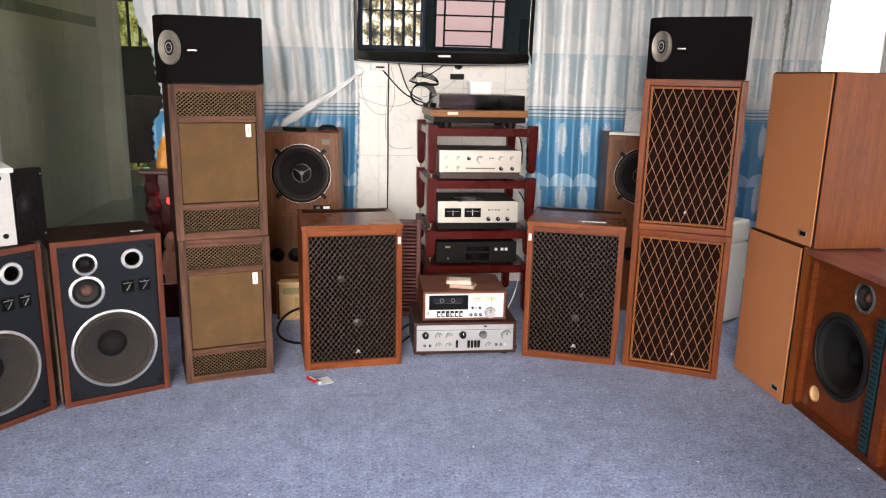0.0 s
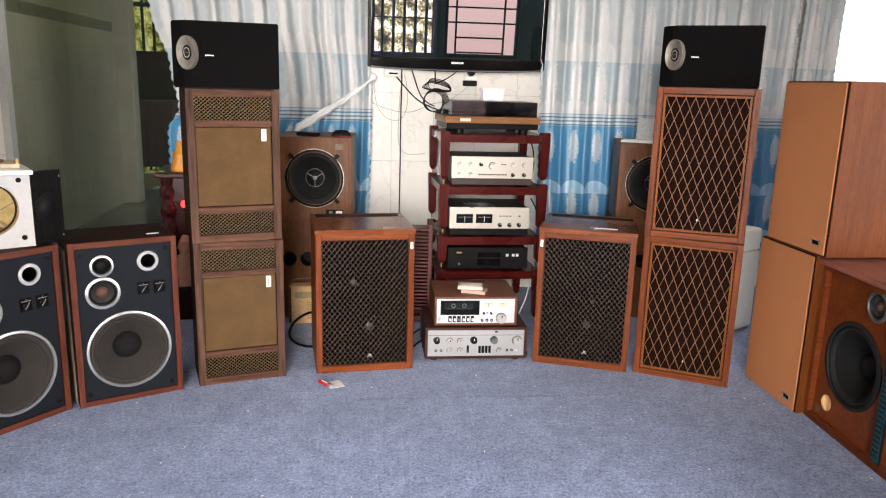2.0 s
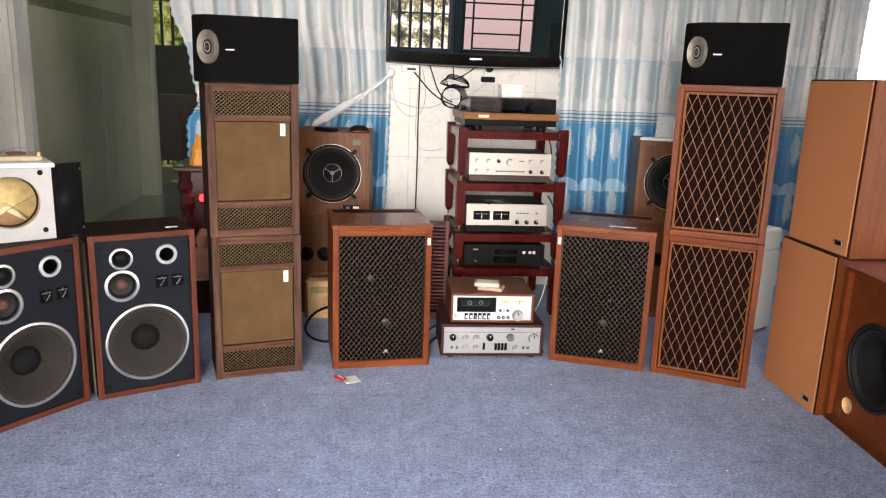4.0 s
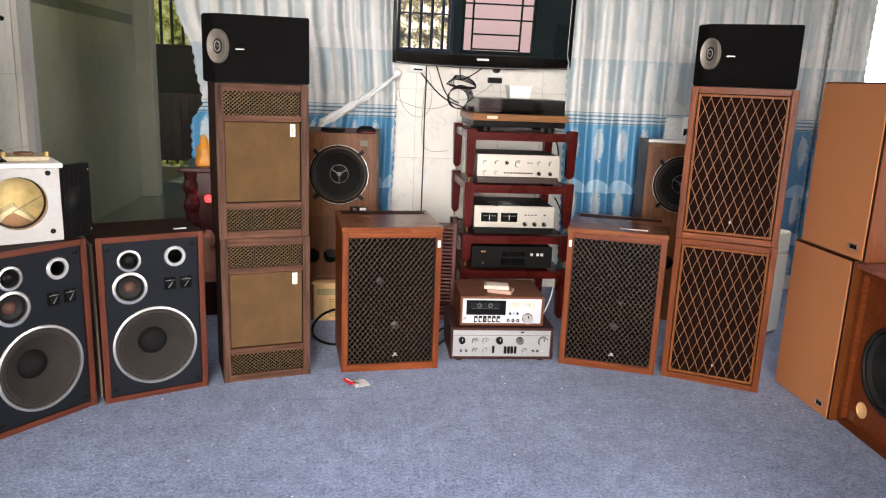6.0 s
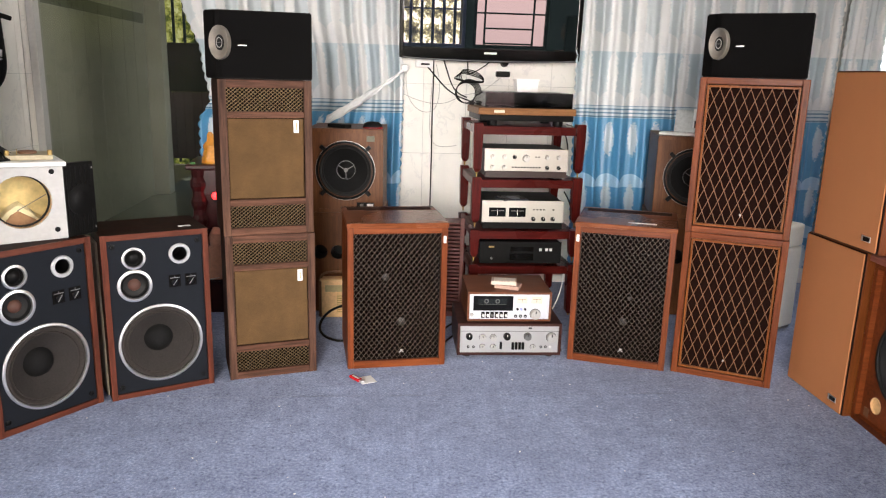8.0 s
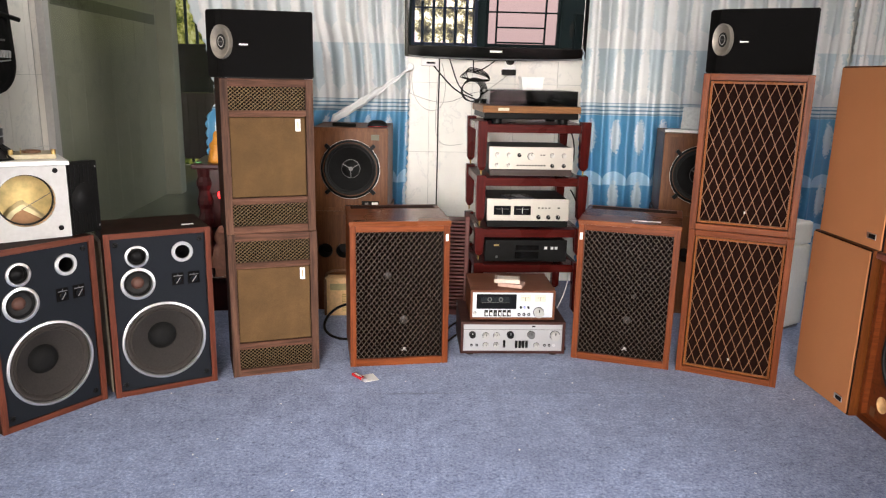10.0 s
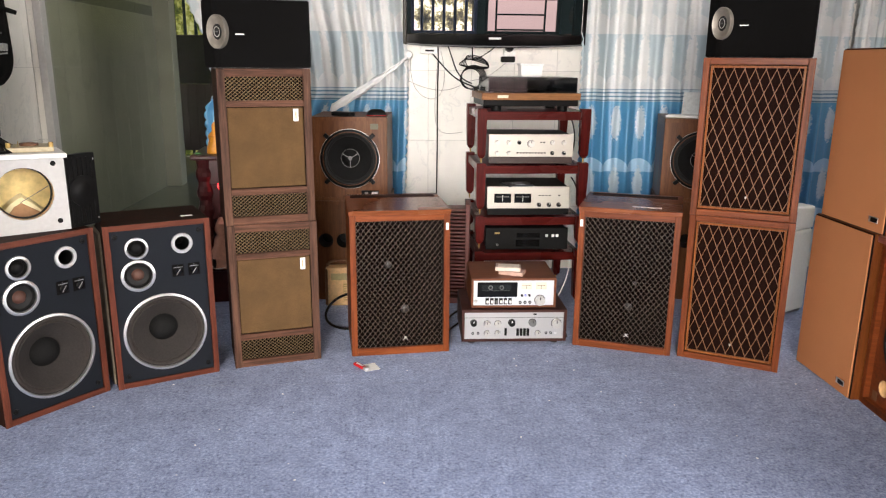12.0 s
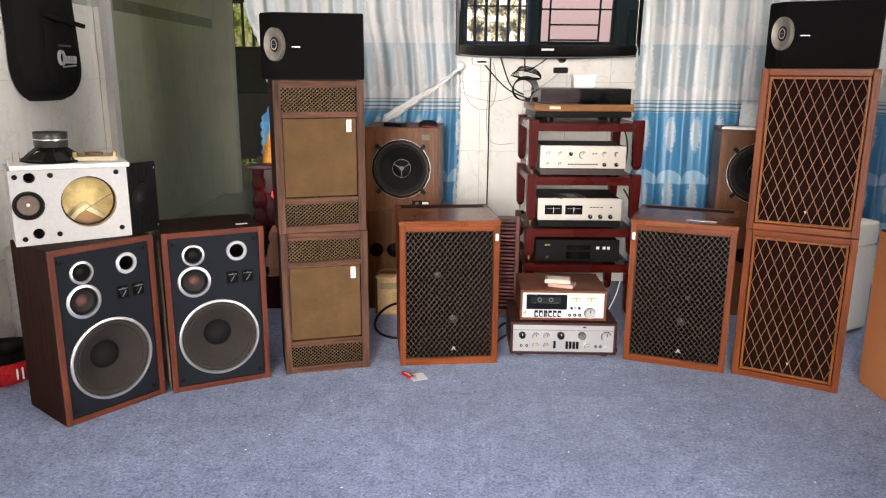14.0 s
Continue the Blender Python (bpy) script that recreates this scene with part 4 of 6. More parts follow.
def big_lattice(a, b, z, label):
    w, h = 0.402, 0.630
    s, f = lattice_floor(a, b, z, w, h, 0.28, 0, 0, 0, None, TEAK, TEAK_X, label, "diamond lattice loudspeakers", 0.0)
    g = f + 0.016
    for x0, x1 in ((-w / 2 + f + 0.003, -w / 2 + f + 0.012), (w / 2 - f - 0.012, w / 2 - f - 0.003)):
        part("moulding", box(x0, x1, 0.003, 0.014, f + 0.003, h - f - 0.003, 0.002), TEAK_GOLD, s)
    for z0, z1 in ((f + 0.003, f + 0.012), (h - f - 0.012, h - f - 0.003)):
        part("moulding", box(-w / 2 + f + 0.012, w / 2 - f - 0.012, 0.003, 0.014, z0, z1, 0.002), TEAK_GOLD, s)
    part("cloth", box(-w / 2 + f, w / 2 - f, 0.020, 0.026, f, h - f), CLOTH_RED_BROWN, s)
    part("lattice", lattice(-w / 2 + g - 0.004, w / 2 - g + 0.004, g - 0.004, h - g + 0.004, 0.0385, 0.091, 0.010, 0.0024, 0.0030), LATTICE_WOOD, s, "light wooden diamond lattice")
    part("badge", box(0.004, 0.010, 0.004, 0.009, 0.080, 0.089, 0.001), KNOB, s)
    return s


big_lattice((1.240, 3.068), (1.588, 2.872), 0.0, "teak loudspeaker with a diamond lattice grille, carrying its twin")
big_lattice((1.236, 3.068), (1.595, 2.885), 0.631, "teak loudspeaker with a diamond lattice grille, atop its twin")


def fine_lattice(a, b, label, dots, emblem):
    w, h, d = 0.424, 0.618, 0.40
    s, f = lattice_floor(a, b, 0.0, w, h, d, 0, 0, 0, None, TEAK, TEAK_X, label, "fine lattice loudspeakers", 0.006)
    top = bmesh.new()
    add_box(top, -w / 2 - 0.003, w / 2 + 0.003, -0.009, d, h, h + 0.02, 0.002)
    t = part("top_panel", top, TEAK_TOP, s, "polished worn teak top")
    part("rim", box(-w / 2 + 0.02, w / 2 - 0.02, d - 0.10, d - 0.03, h + 0.0198, h + 0.021), WALNUT, t, "dark strip across the rear of the top")
    part("cloth", box(-w / 2 + f, w / 2 - f, 0.018, 0.024, f, h - f), CLOTH_DARK, s)
    part("lattice", lattice(-w / 2 + f, w / 2 - f, f, h - f, 0.0224, 0.0285, 0.007, 0.00125, 0.0024), LATTICE_FINE, s, "fine brown diamond lattice")
    # Faint glints of the drivers, modelled as small lighter bumps.
    for x, z, r in dots:
        part("cone_shine", lathe([(r, -0.004), (r * 0.6, 0.002), (0, 0.004)], on_front(x, 0.016, z), 24), coat("driver_glint", (0.015, 0.0125, 0.011), 0.45), s, "dim shine of a driver behind the lattice, made as a small bump", True)
    e = bmesh.new()
    add_box(e, -0.013, 0.008, 0.0, 0.003, -0.0016, 0.0016, 0, pose(0.02, -0.001, 0.072, 0, -35, 0))
    add_box(e, -0.002, 0.012, 0.0, 0.003, -0.0016, 0.0016, 0, pose(0.02, -0.0015, 0.072, 0, 35, 0))
    add_box(e, -0.005, 0.003, 0.0, 0.003, -0.0035, 0.0035, 0, pose(0.02, -0.002, 0.076, 0, 10, 0))
    part("emblem", e, ALU, s, "small silver emblem")
    x = w / 2 - 0.013 if emblem > 0 else -w / 2 + 0.013
    part("sticker", box(x - 0.006, x + 0.006, -0.0055, -0.004, h - 0.068, h - 0.038), LABEL, s, "small white sticker")
    return s


fine_lattice((-0.178, 3.111), (0.247, 3.158), "teak loudspeaker with a fine diamond lattice on the carpet", [(0.02, 0.20, 0.022), (-0.05, 0.40, 0.018)], 1)
fine_lattice((0.812, 3.214), (1.203, 3.066), "teak loudspeaker with a fine diamond lattice and a worn top", [(0.02, 0.20, 0.020), (0.04, 0.31, 0.011)], -1)
slip = thing("paper_strip", pose(1.09, 3.17, 0.639, 0, 0, -20), "narrow white paper strip on a loudspeaker", "paper")
part("sheet", box(-0.06, 0.06, -0.007, 0.007, 0, 0.001), LABEL, slip)


def cloth_speaker(m, label):
    """Cherry loudspeaker whose whole front is a tan cloth panel with a small badge."""
    w, h, d = 0.388, 0.648, 0.33
    s = thing("cloth_loudspeaker", m, label, "loudspeaker", "tan cloth loudspeakers")
    part("cabinet", box(-w / 2, w / 2, 0.011, d, 0, h, 0.003), CHERRY, s)
    part("panel_edge", box(-w / 2 + 0.003, w / 2 - 0.003, 0.006, 0.011, 0.003, h - 0.003), coat("dark_panel_edge", (0.010, 0.004, 0.003), 0.9, spec=0.1), s)
    part("cloth_panel", box(-w / 2 + 0.006, w / 2 - 0.006, 0.0, 0.007, 0.006, h - 0.006, 0.003), CLOTH_TAN, s, "faded tan cloth")
    b = part("badge", box(w / 2 - 0.085, w / 2 - 0.035, -0.003, 0.0, 0.038, 0.060, 0.001), ALU, s)
    part("badge_face", box(w / 2 - 0.073, w / 2 - 0.037, -0.0042, -0.003, 0.041, 0.057), BLACK, b)
    return s


cloth_speaker(between((1.733, 2.998), (1.731, 2.610)), "cherry loudspeaker with a tan cloth front, carrying its twin")
cloth_speaker(between((1.728, 2.950), (1.733, 2.562), z=0.650), "cherry loudspeaker with a tan cloth front, atop its twin")

# Wide console loudspeaker with two bays.
con = thing("console_loudspeaker", between((1.772, 2.606), (1.722, 1.657)), "wide orange-brown console loudspeaker with a large black woofer", "loudspeaker")
w, h, d = 0.95, 0.62, 0.44
part("cabinet", shell(w, h, d, 0.022, 0.002, 0.0), CONSOLE, con)
part("top_panel", box(-w / 2 - 0.006, w / 2 + 0.006, -0.02, d, h, h + 0.022, 0.003), CONSOLE_TOP, con, "worn reddish top")
for sgn, x0, x1 in ((-1, -w / 2 + 0.022, -0.045), (1, 0.045, w / 2 - 0.022)):
    c = (x0 + x1) / 2
    hs = [(c + sgn * 0.003, 0.290, 0.150), (c - sgn * 0.082, 0.54, 0.048), (c + sgn * 0.122, 0.094, 0.030)]
    bf = part("baffle", plate(x0, x1, 0.022, h - 0.002, 0.022, 0.04, hs), CONSOLE, con, "stained orange-brown board")
    driver(con, hs[0][0], 0.290, 0.022, 0.163, RUBBER, CONE_BLACK, CONE_BLACK, 0.09, 0.42, 0.3)
    driver(con, hs[1][0], 0.54, 0.022, 0.056, GREY, CONE, DOME_BROWN, 0.2, 0.3, 0.45, "tweeter", 0.16)
    part("port", lathe([(0.031, -0.001), (0.031, 0.002), (0.0285, 0.002), (0.0285, -0.004), (0, -0.02)], on_front(hs[2][0], 0.022, 0.094), 28), CREAM, con, "cream port opening", True)
    part("plate_mark", box(c + sgn * 0.155, c + sgn * 0.185, 0.0205, 0.0225, 0.03, 0.065), GREY if sgn > 0 else LEATHER, con)
part("divider", box(-0.003, 0.045, -0.001, 0.05, 0.022, h, 0.002), CONSOLE, con)
part("bottom_rail", box(-w / 2 + 0.022, w / 2 - 0.022, 0.0, 0.022, 0.0, 0.024), CONSOLE, con)
tl = part("metal_strip", plate(-0.058, -0.020, 0.03, 0.505, 0.002, 0.010), TEAL, con, "teal perforated metal strip")
for i in range(26):
    for k in range(3):
        z = 0.045 + i * 0.018
        part("perforation", box(-0.0535 + k * 0.011, -0.0475 + k * 0.011, 0.001, 0.0022, z, z + 0.008), BLACK, tl)


def monitor(m, label):
    """Brown studio monitor with a clamped black woofer."""
    w, h, d = 0.385, 0.43, 0.42
    s = thing("studio_monitor", m, label, "loudspeaker", "stacked studio monitors")
    part("cabinet", shell(w, h, d, 0.02, 0.002, 0.0), MONITOR, s)
    part("baffle", plate(-w / 2 + 0.019, w / 2 - 0.019, 0.02, h - 0.02, 0.001, 0.018, [(0, 0.218, 0.135)]), MONITOR, s)
    wf = driver(s, 0, 0.218, 0.001, 0.150, BLACK, CONE_BLACK, CONE_BLACK, 0.08, 0.36, 0.34, surround=RUBBER)
    m2 = on_front(0, 0.001, 0.218)
    part("trim_ring", lathe([(0.1522, -0.001), (0.1522, 0.003), (0.1508, 0.003), (0.1508, -0.001)], m2, 56, True), KNOB, wf, "thin bright trim ring")
    part("coaxial_ring", lathe([(0.048, -0.030), (0.048, -0.026), (0.0462, -0.026), (0.0462, -0.030)], m2, 36, True), GREY, wf)
    for a in (90, 210, 330):
        part("spoke", box(0, 0.046, -0.0015, 0.0015, -0.0014, 0.0014, 0, pose(0, 0.026, 0.218) @ pose(0, 0, 0, 0, a, 0)), GREY, wf)
    part("phase_plug", lathe([(0.012, -0.03), (0.010, -0.024), (0, -0.021)], m2, 20), GREY, wf, smooth=True)
    for a in (45, 135, 225, 315):
        x, z = 0.163 * math.cos(radians(a)), 0.163 * math.sin(radians(a))
        part("clamp", box(-0.014, 0.014, -0.014, 0.0, -0.010, 0.010, 0.003, pose(x, 0.001, 0.218 + z, 0, -a, 0)), BLACK, s)
    part("badge", box(w / 2 - 0.085, w / 2 - 0.045, -0.001, 0.001, h - 0.062, h - 0.034), coat("dull_green_badge", (0.10, 0.09, 0.05), 0.5), s)
    p = part("name_plate", box(w / 2 - 0.135, w / 2 - 0.045, -0.003, 0.001, 0.028, 0.056, 0.001), BLACK, s)
    part("letters", box(w / 2 - 0.082, w / 2 - 0.05, -0.0042, -0.003, 0.034, 0.050), LABEL, p)
    part("button", box(w / 2 - 0.118, w / 2 - 0.10, -0.0045, -0.003, 0.036, 0.048), GREY, p)
    return s


def bass_box(m, label):
    w, h, d = 0.40, 0.535, 0.42
    s = thing("bass_cabinet", m, label, "loudspeaker", "bass cabinets")
    part("cabinet", shell(w, h, d, 0.02, 0.002, 0.0), MONITOR, s)
    hs = [(-0.133, 0.325, 0.038), (-0.04, 0.325, 0.038)]
    part("baffle", plate(-w / 2 + 0.019, w / 2 - 0.019, 0.02, h - 0.02, 0.001, 0.018, hs), MONITOR, s)
    for x, z, r in hs:
        part("port", lathe([(r, 0.0), (r - 0.002, -0.01), (r - 0.004, -0.1), (0, -0.1)], on_front(x, 0.001, z), 32), BLACK, s, smooth=True)
    return s


MX = pose(-0.222, 3.90, 0, 0, 0, -3)
bass_box(MX, "dark brown bass cabinet with two round ports under a monitor")
monitor(MX @ pose(0.0, 0.0, 0.5355), "brown studio monitor with a clamped black woofer, on a bass cabinet")
MX2 = pose(1.585, 3.84, 0, 0, 0, -14)
bass_box(MX2, "dark brown bass cabinet behind the lattice loudspeakers")
monitor(MX2 @ pose(0.0, 0.0, 0.5355), "brown studio monitor with a clamped black woofer, partly hidden")


def remote(m, red, label):
    s = thing("computer_mouse" if red else "remote_control", m, label, "mouse" if red else "remote")
    if red:
        bm = lathe([(0, 0.036), (0.02, 0.034), (0.034, 0.024), (0.04, 0.008), (0.038, 0)], Matrix.Diagonal((1.3, 0.8, 1, 1)), 24)
        part("body", bm, BLACK, s, smooth=True)
        part("side_band", lathe([(0.0403, 0.003), (0.0404, 0.005)], Matrix.Diagonal((1.3, 0.8, 1, 1)), 24), RED, s)
    else:
        part("body", box(-0.065, 0.065, -0.022, 0.022, 0, 0.02, 0.005), BLACK, s)
        for i in range(5):
            for k in range(2):
                part("button", box(-0.045 + i * 0.02, -0.034 + i * 0.02, -0.012 + k * 0.014, -0.003 + k * 0.014, 0.02, 0.022), GREY, s)
    return s


remote(pose(-0.255, 3.965, 0.966, 0, 0, -40), False, "black remote control on the brown monitor")
remote(pose(-0.085, 3.96, 0.966, 0, 0, 0), True, "black and red computer mouse on the brown monitor")
pap = thing("letter", pose(1.535, 3.95, 0.9665, 0, 0, -30), "folded white papers on the brown monitor", "paper")
part("sheet", box(-0.10, 0.10, -0.05, 0.05, 0.0, 0.012, 0.002), LABEL, pap)
part("envelope", box(-0.06, 0.10, -0.003, 0.003, 0.0, 0.12, 0.001, pose(0.02, 0.06, 0.012, -18)), coat("grey_envelope", (0.55, 0.58, 0.58), 0.7), pap)

ct = thing("small_carton", pose(1.655, 3.99, 0.9665, 0, 0, -20), "small white and black carton on the brown monitor", "carton")
part("box", box(-0.035, 0.035, -0.025, 0.025, 0.0125, 0.135, 0.002), LABEL, ct)
part("base_book", box(-0.05, 0.05, -0.04, 0.04, 0.0, 0.0122, 0.001), LEATHER, ct)
part("label_panel", box(-0.028, 0.028, -0.0262, -0.025, 0.03, 0.075), BLACK, ct)

# ---- rack with the hi-fi units ----
rack = thing("hifi_rack", pose(0.706, 3.84, 0, 0, 0, 1.2), "glossy mahogany hi-fi rack with stacked tiers", "rack")
RW, RD = 0.263, 0.47
tiers = [(1.0, 1.015, 0.768), (0.73, 0.744, 0.507), (0.462, 0.470, 0.325), (0.273, 0.286, 0.012)]
for zt, zp, zb in tiers:
    for y in (0.0, RD):
        part("cross_rail", box(-RW + 0.02, RW - 0.02, y - 0.013, y + 0.013, zt - 0.042, zt, 0.003), MAHOGANY_X, rack)
    for x in (-1, 1):
        part("side_rail", box(x * RW - 0.012, x * RW + 0.012, 0.02, RD - 0.02, zt - 0.042, zt - 0.002, 0.003), MAHOGANY, rack)
    part("shelf", box(-RW + 0.013, RW - 0.013, 0.014, RD - 0.014, zt - 0.012, zt - 0.001), MAHOGANY_X, rack)
    for x in (-1, 1):
        for y in (0.0, RD):
            bm = bmesh.new()
            rows = []
            for hw, z in ((0.022, zp), (0.024, zp - 0.004), (0.024, zt - 0.05), (0.020, zb + 0.018), (0.009, zb)):
                rows.append([bm.verts.new((x * RW + a * hw, y - 0.004 + b_ * hw, z)) for a, b_ in ((-1, -1), (1, -1), (1, 1), (-1, 1))])
            bm.faces.new(rows[0])
            bm.faces.new(rows[-1])
            for a, b_ in zip(rows, rows[1:]):
                for i in range(4):
                    bm.faces.new((a[i], a[(i + 1) % 4], b_[(i + 1) % 4], b_[i]))
            ps = part("post", bm, MAHOGANY, rack)
            part("spike", lathe([(0.006, zb + 0.003), (0.0045, zb - 0.009), (0.003, zb - (0.026 if zb > 0.1 else 0.012))], pose(x * RW, y - 0.004, 0), 12), BRASS, ps)


def shell_unit(name, x0, x1, yf, d, z0, z1, face, body, label, category, group="hi-fi units"):
    s = thing(name, pose((x0 + x1) / 2, yf, z0), label, category, group)
    w, h = (x1 - x0) / 2, z1 - z0
    part("case", box(-w + 0.006, w - 0.006, 0.008, d, 0.008, h - 0.004, 0.002), body, s)
    for x in (-1, 1):
        for y in (0.04, d - 0.04):
            part("foot", lathe([(0.018, 0.0), (0.018, 0.008), (0, 0.009)], pose(x * (w - 0.05), y, 0), 16), RUBBER, s)
    return s, w, h


# Integrated amplifier with many knobs.
a1, w, h = shell_unit("silver_amplifier", 0.486, 0.920, 3.862, 0.33, 0.7305, 0.885, CHAMPAGNE, BLACK, "champagne silver amplifier with many knobs on the rack", "amplifier")
part("faceplate", box(-w, w, -0.004, 0.008, 0.040, h, 0.002), CHAMPAGNE, a1)
part("lower_panel", box(-w + 0.004, w - 0.004, -0.002, 0.008, 0.006, 0.039, 0.002), coat("dark_rosewood_strip", (0.035, 0.018, 0.014), 0.35), a1, "dark lower strip")
for x, z, r in ((-0.175, 0.113, 0.0105), (-0.115, 0.113, 0.0105), (-0.175, 0.060, 0.0095), (-0.115, 0.060, 0.0095), (-0.002, 0.107, 0.017), (0.108, 0.113, 0.0105), (0.168, 0.113, 0.0105)):
    knob(a1, x, -0.004, z, r, ALU)
for x, z in ((-0.063, 0.113), (0.108, 0.060), (0.168, 0.060)):
    knob(a1, x, -0.004, z, 0.009, BLACK)
for i in range(10):
    part("push_switch", box(-0.075 + i * 0.0155, -0.066 + i * 0.0155, -0.012, -0.003, 0.058, 0.064), BLACK, a1)
for x in (0.045, 0.06):
    part("indicator", box(x, x + 0.010, -0.006, -0.003, 0.112, 0.117), BLACK, a1)

# Power amplifier with two meters.
a2, w, h = shell_unit("power_amplifier", 0.483, 0.914, 3.862, 0.33, 0.4625, 0.617, CHAMPAGNE, BLACK, "champagne silver power amplifier with two dark meters", "amplifier")
part("faceplate", box(-w, w, -0.004, 0.008, 0.040, h, 0.002), CHAMPAGNE, a2)
part("lower_panel", box(-w + 0.004, w - 0.004, -0.002, 0.008, 0.006, 0.039, 0.002), BLACK, a2)
for x in (-0.135, -0.03):
    me_ = part("meter", box(x - 0.044, x + 0.044, -0.007, -0.003, 0.070, 0.118, 0.001), BLACK_GLOSS, a2, "dark meter window")
    part("scale", box(x - 0.034, x + 0.034, -0.0085, -0.007, 0.100, 0.103), GREY, me_)
    part("needle", box(x - 0.001, x + 0.001, -0.0085, -0.007, 0.078, 0.108, 0, None), LABEL, me_)
for x in (0.055, 0.107, 0.158):
    knob(a2, x, -0.004, 0.060, 0.010, BLACK)
for i in range(4):
    part("push_switch", box(0.052 + i * 0.018, 0.062 + i * 0.018, -0.008, -0.003, 0.106, 0.111), BLACK, a2)
part("push_switch", box(0.155, 0.165, -0.008, -0.003, 0.106, 0.112), BLACK, a2)
cdc = thing("cd_case", pose(0.648, 3.93, 0.614, 0, 0, 14), "thin clear disc case on the power amplifier", "cd case")
part("case", box(-0.07, 0.07, -0.06, 0.06, 0, 0.009, 0.001), coat("dark_disc_sleeve", (0.05, 0.055, 0.065), 0.12), cdc)
part("insert", box(-0.02, 0.03, -0.045, 0.03, 0.009, 0.0098), coat("grey_print", (0.35, 0.36, 0.38), 0.3), cdc)

# Disc player.
a3, w, h = shell_unit("disc_player", 0.480, 0.915, 3.865, 0.30, 0.2735, 0.398, BLACK, BLACK, "black disc player with white buttons on the rack", "disc player")
part("faceplate", box(-w, w, -0.004, 0.008, 0.008, h, 0.003), BLACK, a3)
part("display", box(-0.055, 0.068, -0.0065, -0.003, 0.072, 0.098, 0.001), BLACK_GLOSS, a3)
part("tray", box(-0.058, 0.068, -0.0065, -0.003, 0.025, 0.062, 0.001), BLACK_GLOSS, a3)
part("badge", box(-0.17, -0.143, -0.006, -0.003, 0.093, 0.101), BRASS, a3)
for x in (0.105, 0.138, 0.160):
    part("button", box(x - 0.007, x + 0.007, -0.008, -0.003, 0.076, 0.09), LABEL, a3)
knob(a3, -0.155, -0.004, 0.035, 0.006, GREY, 0.01)

# Turntable.
tt = thing("turntable", pose(0.690, 3.822, 1.0005, 0, 0, 2.5), "wooden turntable with a smoked lid on top of the rack", "turntable")
for x in (-0.17, 0.17):
    for y in (0.05, 0.31):
        part("foot", lathe([(0.024, 0.0), (0.026, 0.004), (0.026, 0.026), (0, 0.027)], pose(x, y, -0.0005), 20), BLACK, tt)
part("base", box(-0.24, 0.24, 0.008, 0.36, 0.026, 0.056, 0.004), BLACK, tt)
part("plinth", box(-0.25, 0.25, 0.0, 0.365, 0.056, 0.090, 0.003), timber("turntable_veneer", (0.20, 0.085, 0.03), (0.38, 0.18, 0.07), 0.4, "x"), tt, "orange-brown veneered plinth")
part("name_plate", box(-0.172, -0.118, -0.0015, 0.0, 0.066, 0.080), METER, tt, "small cream name plate")
part("platter", lathe([(0.15, 0.090), (0.152, 0.102), (0.145, 0.106), (0, 0.106)], pose(-0.05, 0.18, 0), 48), BLACK, tt, smooth=True)
ar = part("tonearm", box(0.16, 0.172, 0.06, 0.27, 0.112, 0.120, 0.002), GREY, tt)
part("arm_base", lathe([(0.028, 0.090), (0.028, 0.122), (0.014, 0.126), (0.014, 0.142), (0, 0.143)], pose(0.166, 0.27, 0), 24), BLACK, ar)
lid = bmesh.new()
z0, z1 = 0.091, 0.163
add_box(lid, -0.215, 0.232, 0.012, 0.015, z0, z1)
add_box(lid, -0.215, 0.232, 0.345, 0.348, z0, z1)
add_box(lid, -0.215, -0.212, 0.0152, 0.3448, z0, z1)
add_box(lid, 0.229, 0.232, 0.0152, 0.3448, z0, z1)
add_box(lid, -0.215, 0.232, 0.012, 0.348, z1 + 0.0002, z1 + 0.003)
part("dust_cover", lid, SMOKE, tt, "smoked clear dust cover")
for y in (0.10,):
    part("hinge", box(-0.248, -0.222, 0.31, 0.355, 0.090, 0.112, 0.003), BLACK, tt)
cup = thing("plastic_tub", pose(0.712, 4.03, 1.1668), "white plastic food tub on the turntable lid", "tub")
part("tub", lathe([(0, 0.0), (0.056, 0.0), (0.060, 0.005), (0.0635, 0.056), (0.0685, 0.057), (0.0685, 0.066), (0.0625, 0.067), (0.058, 0.008), (0, 0.007)], pose(0, 0, 0, 0, 0, 45) @ Matrix.Diagonal((1.25, 1.25, 1, 1)), 4), coat("white_tub_plastic", (0.95, 0.95, 0.94), 0.25, var=0.01, bump=0), cup)

# ---- cassette deck on the floor amplifier ----
am = thing("wood_cased_amplifier", pose(0.543, 3.226, 0, 0, 0, -0.8), "silver-faced amplifier in a dark wooden case on the carpet", "amplifier")
w, h, d = 0.236, 0.166, 0.31
cs = shell(w * 2, h - 0.016, d, 0.012, 0.002, -0.006, 0.0, 0.016)
part("case", cs, timber("dark_rosewood_case", (0.028, 0.010, 0.009), (0.075, 0.028, 0.022), 0.35, "x"), am)
part("faceplate", box(-w + 0.013, w - 0.013, 0.0, 0.006, 0.027, h - 0.013, 0.001), SILVER, am)
part("groove", box(-w + 0.014, w - 0.014, -0.001, 0.0, 0.127, 0.129), GREY, am)
for x in (-1, 1):
    for y in (0.04, d - 0.05):
        part("foot", lathe([(0.018, 0.0), (0.018, 0.0162), (0, 0.017)], pose(x * 0.19, y, 0), 16), RUBBER, am)
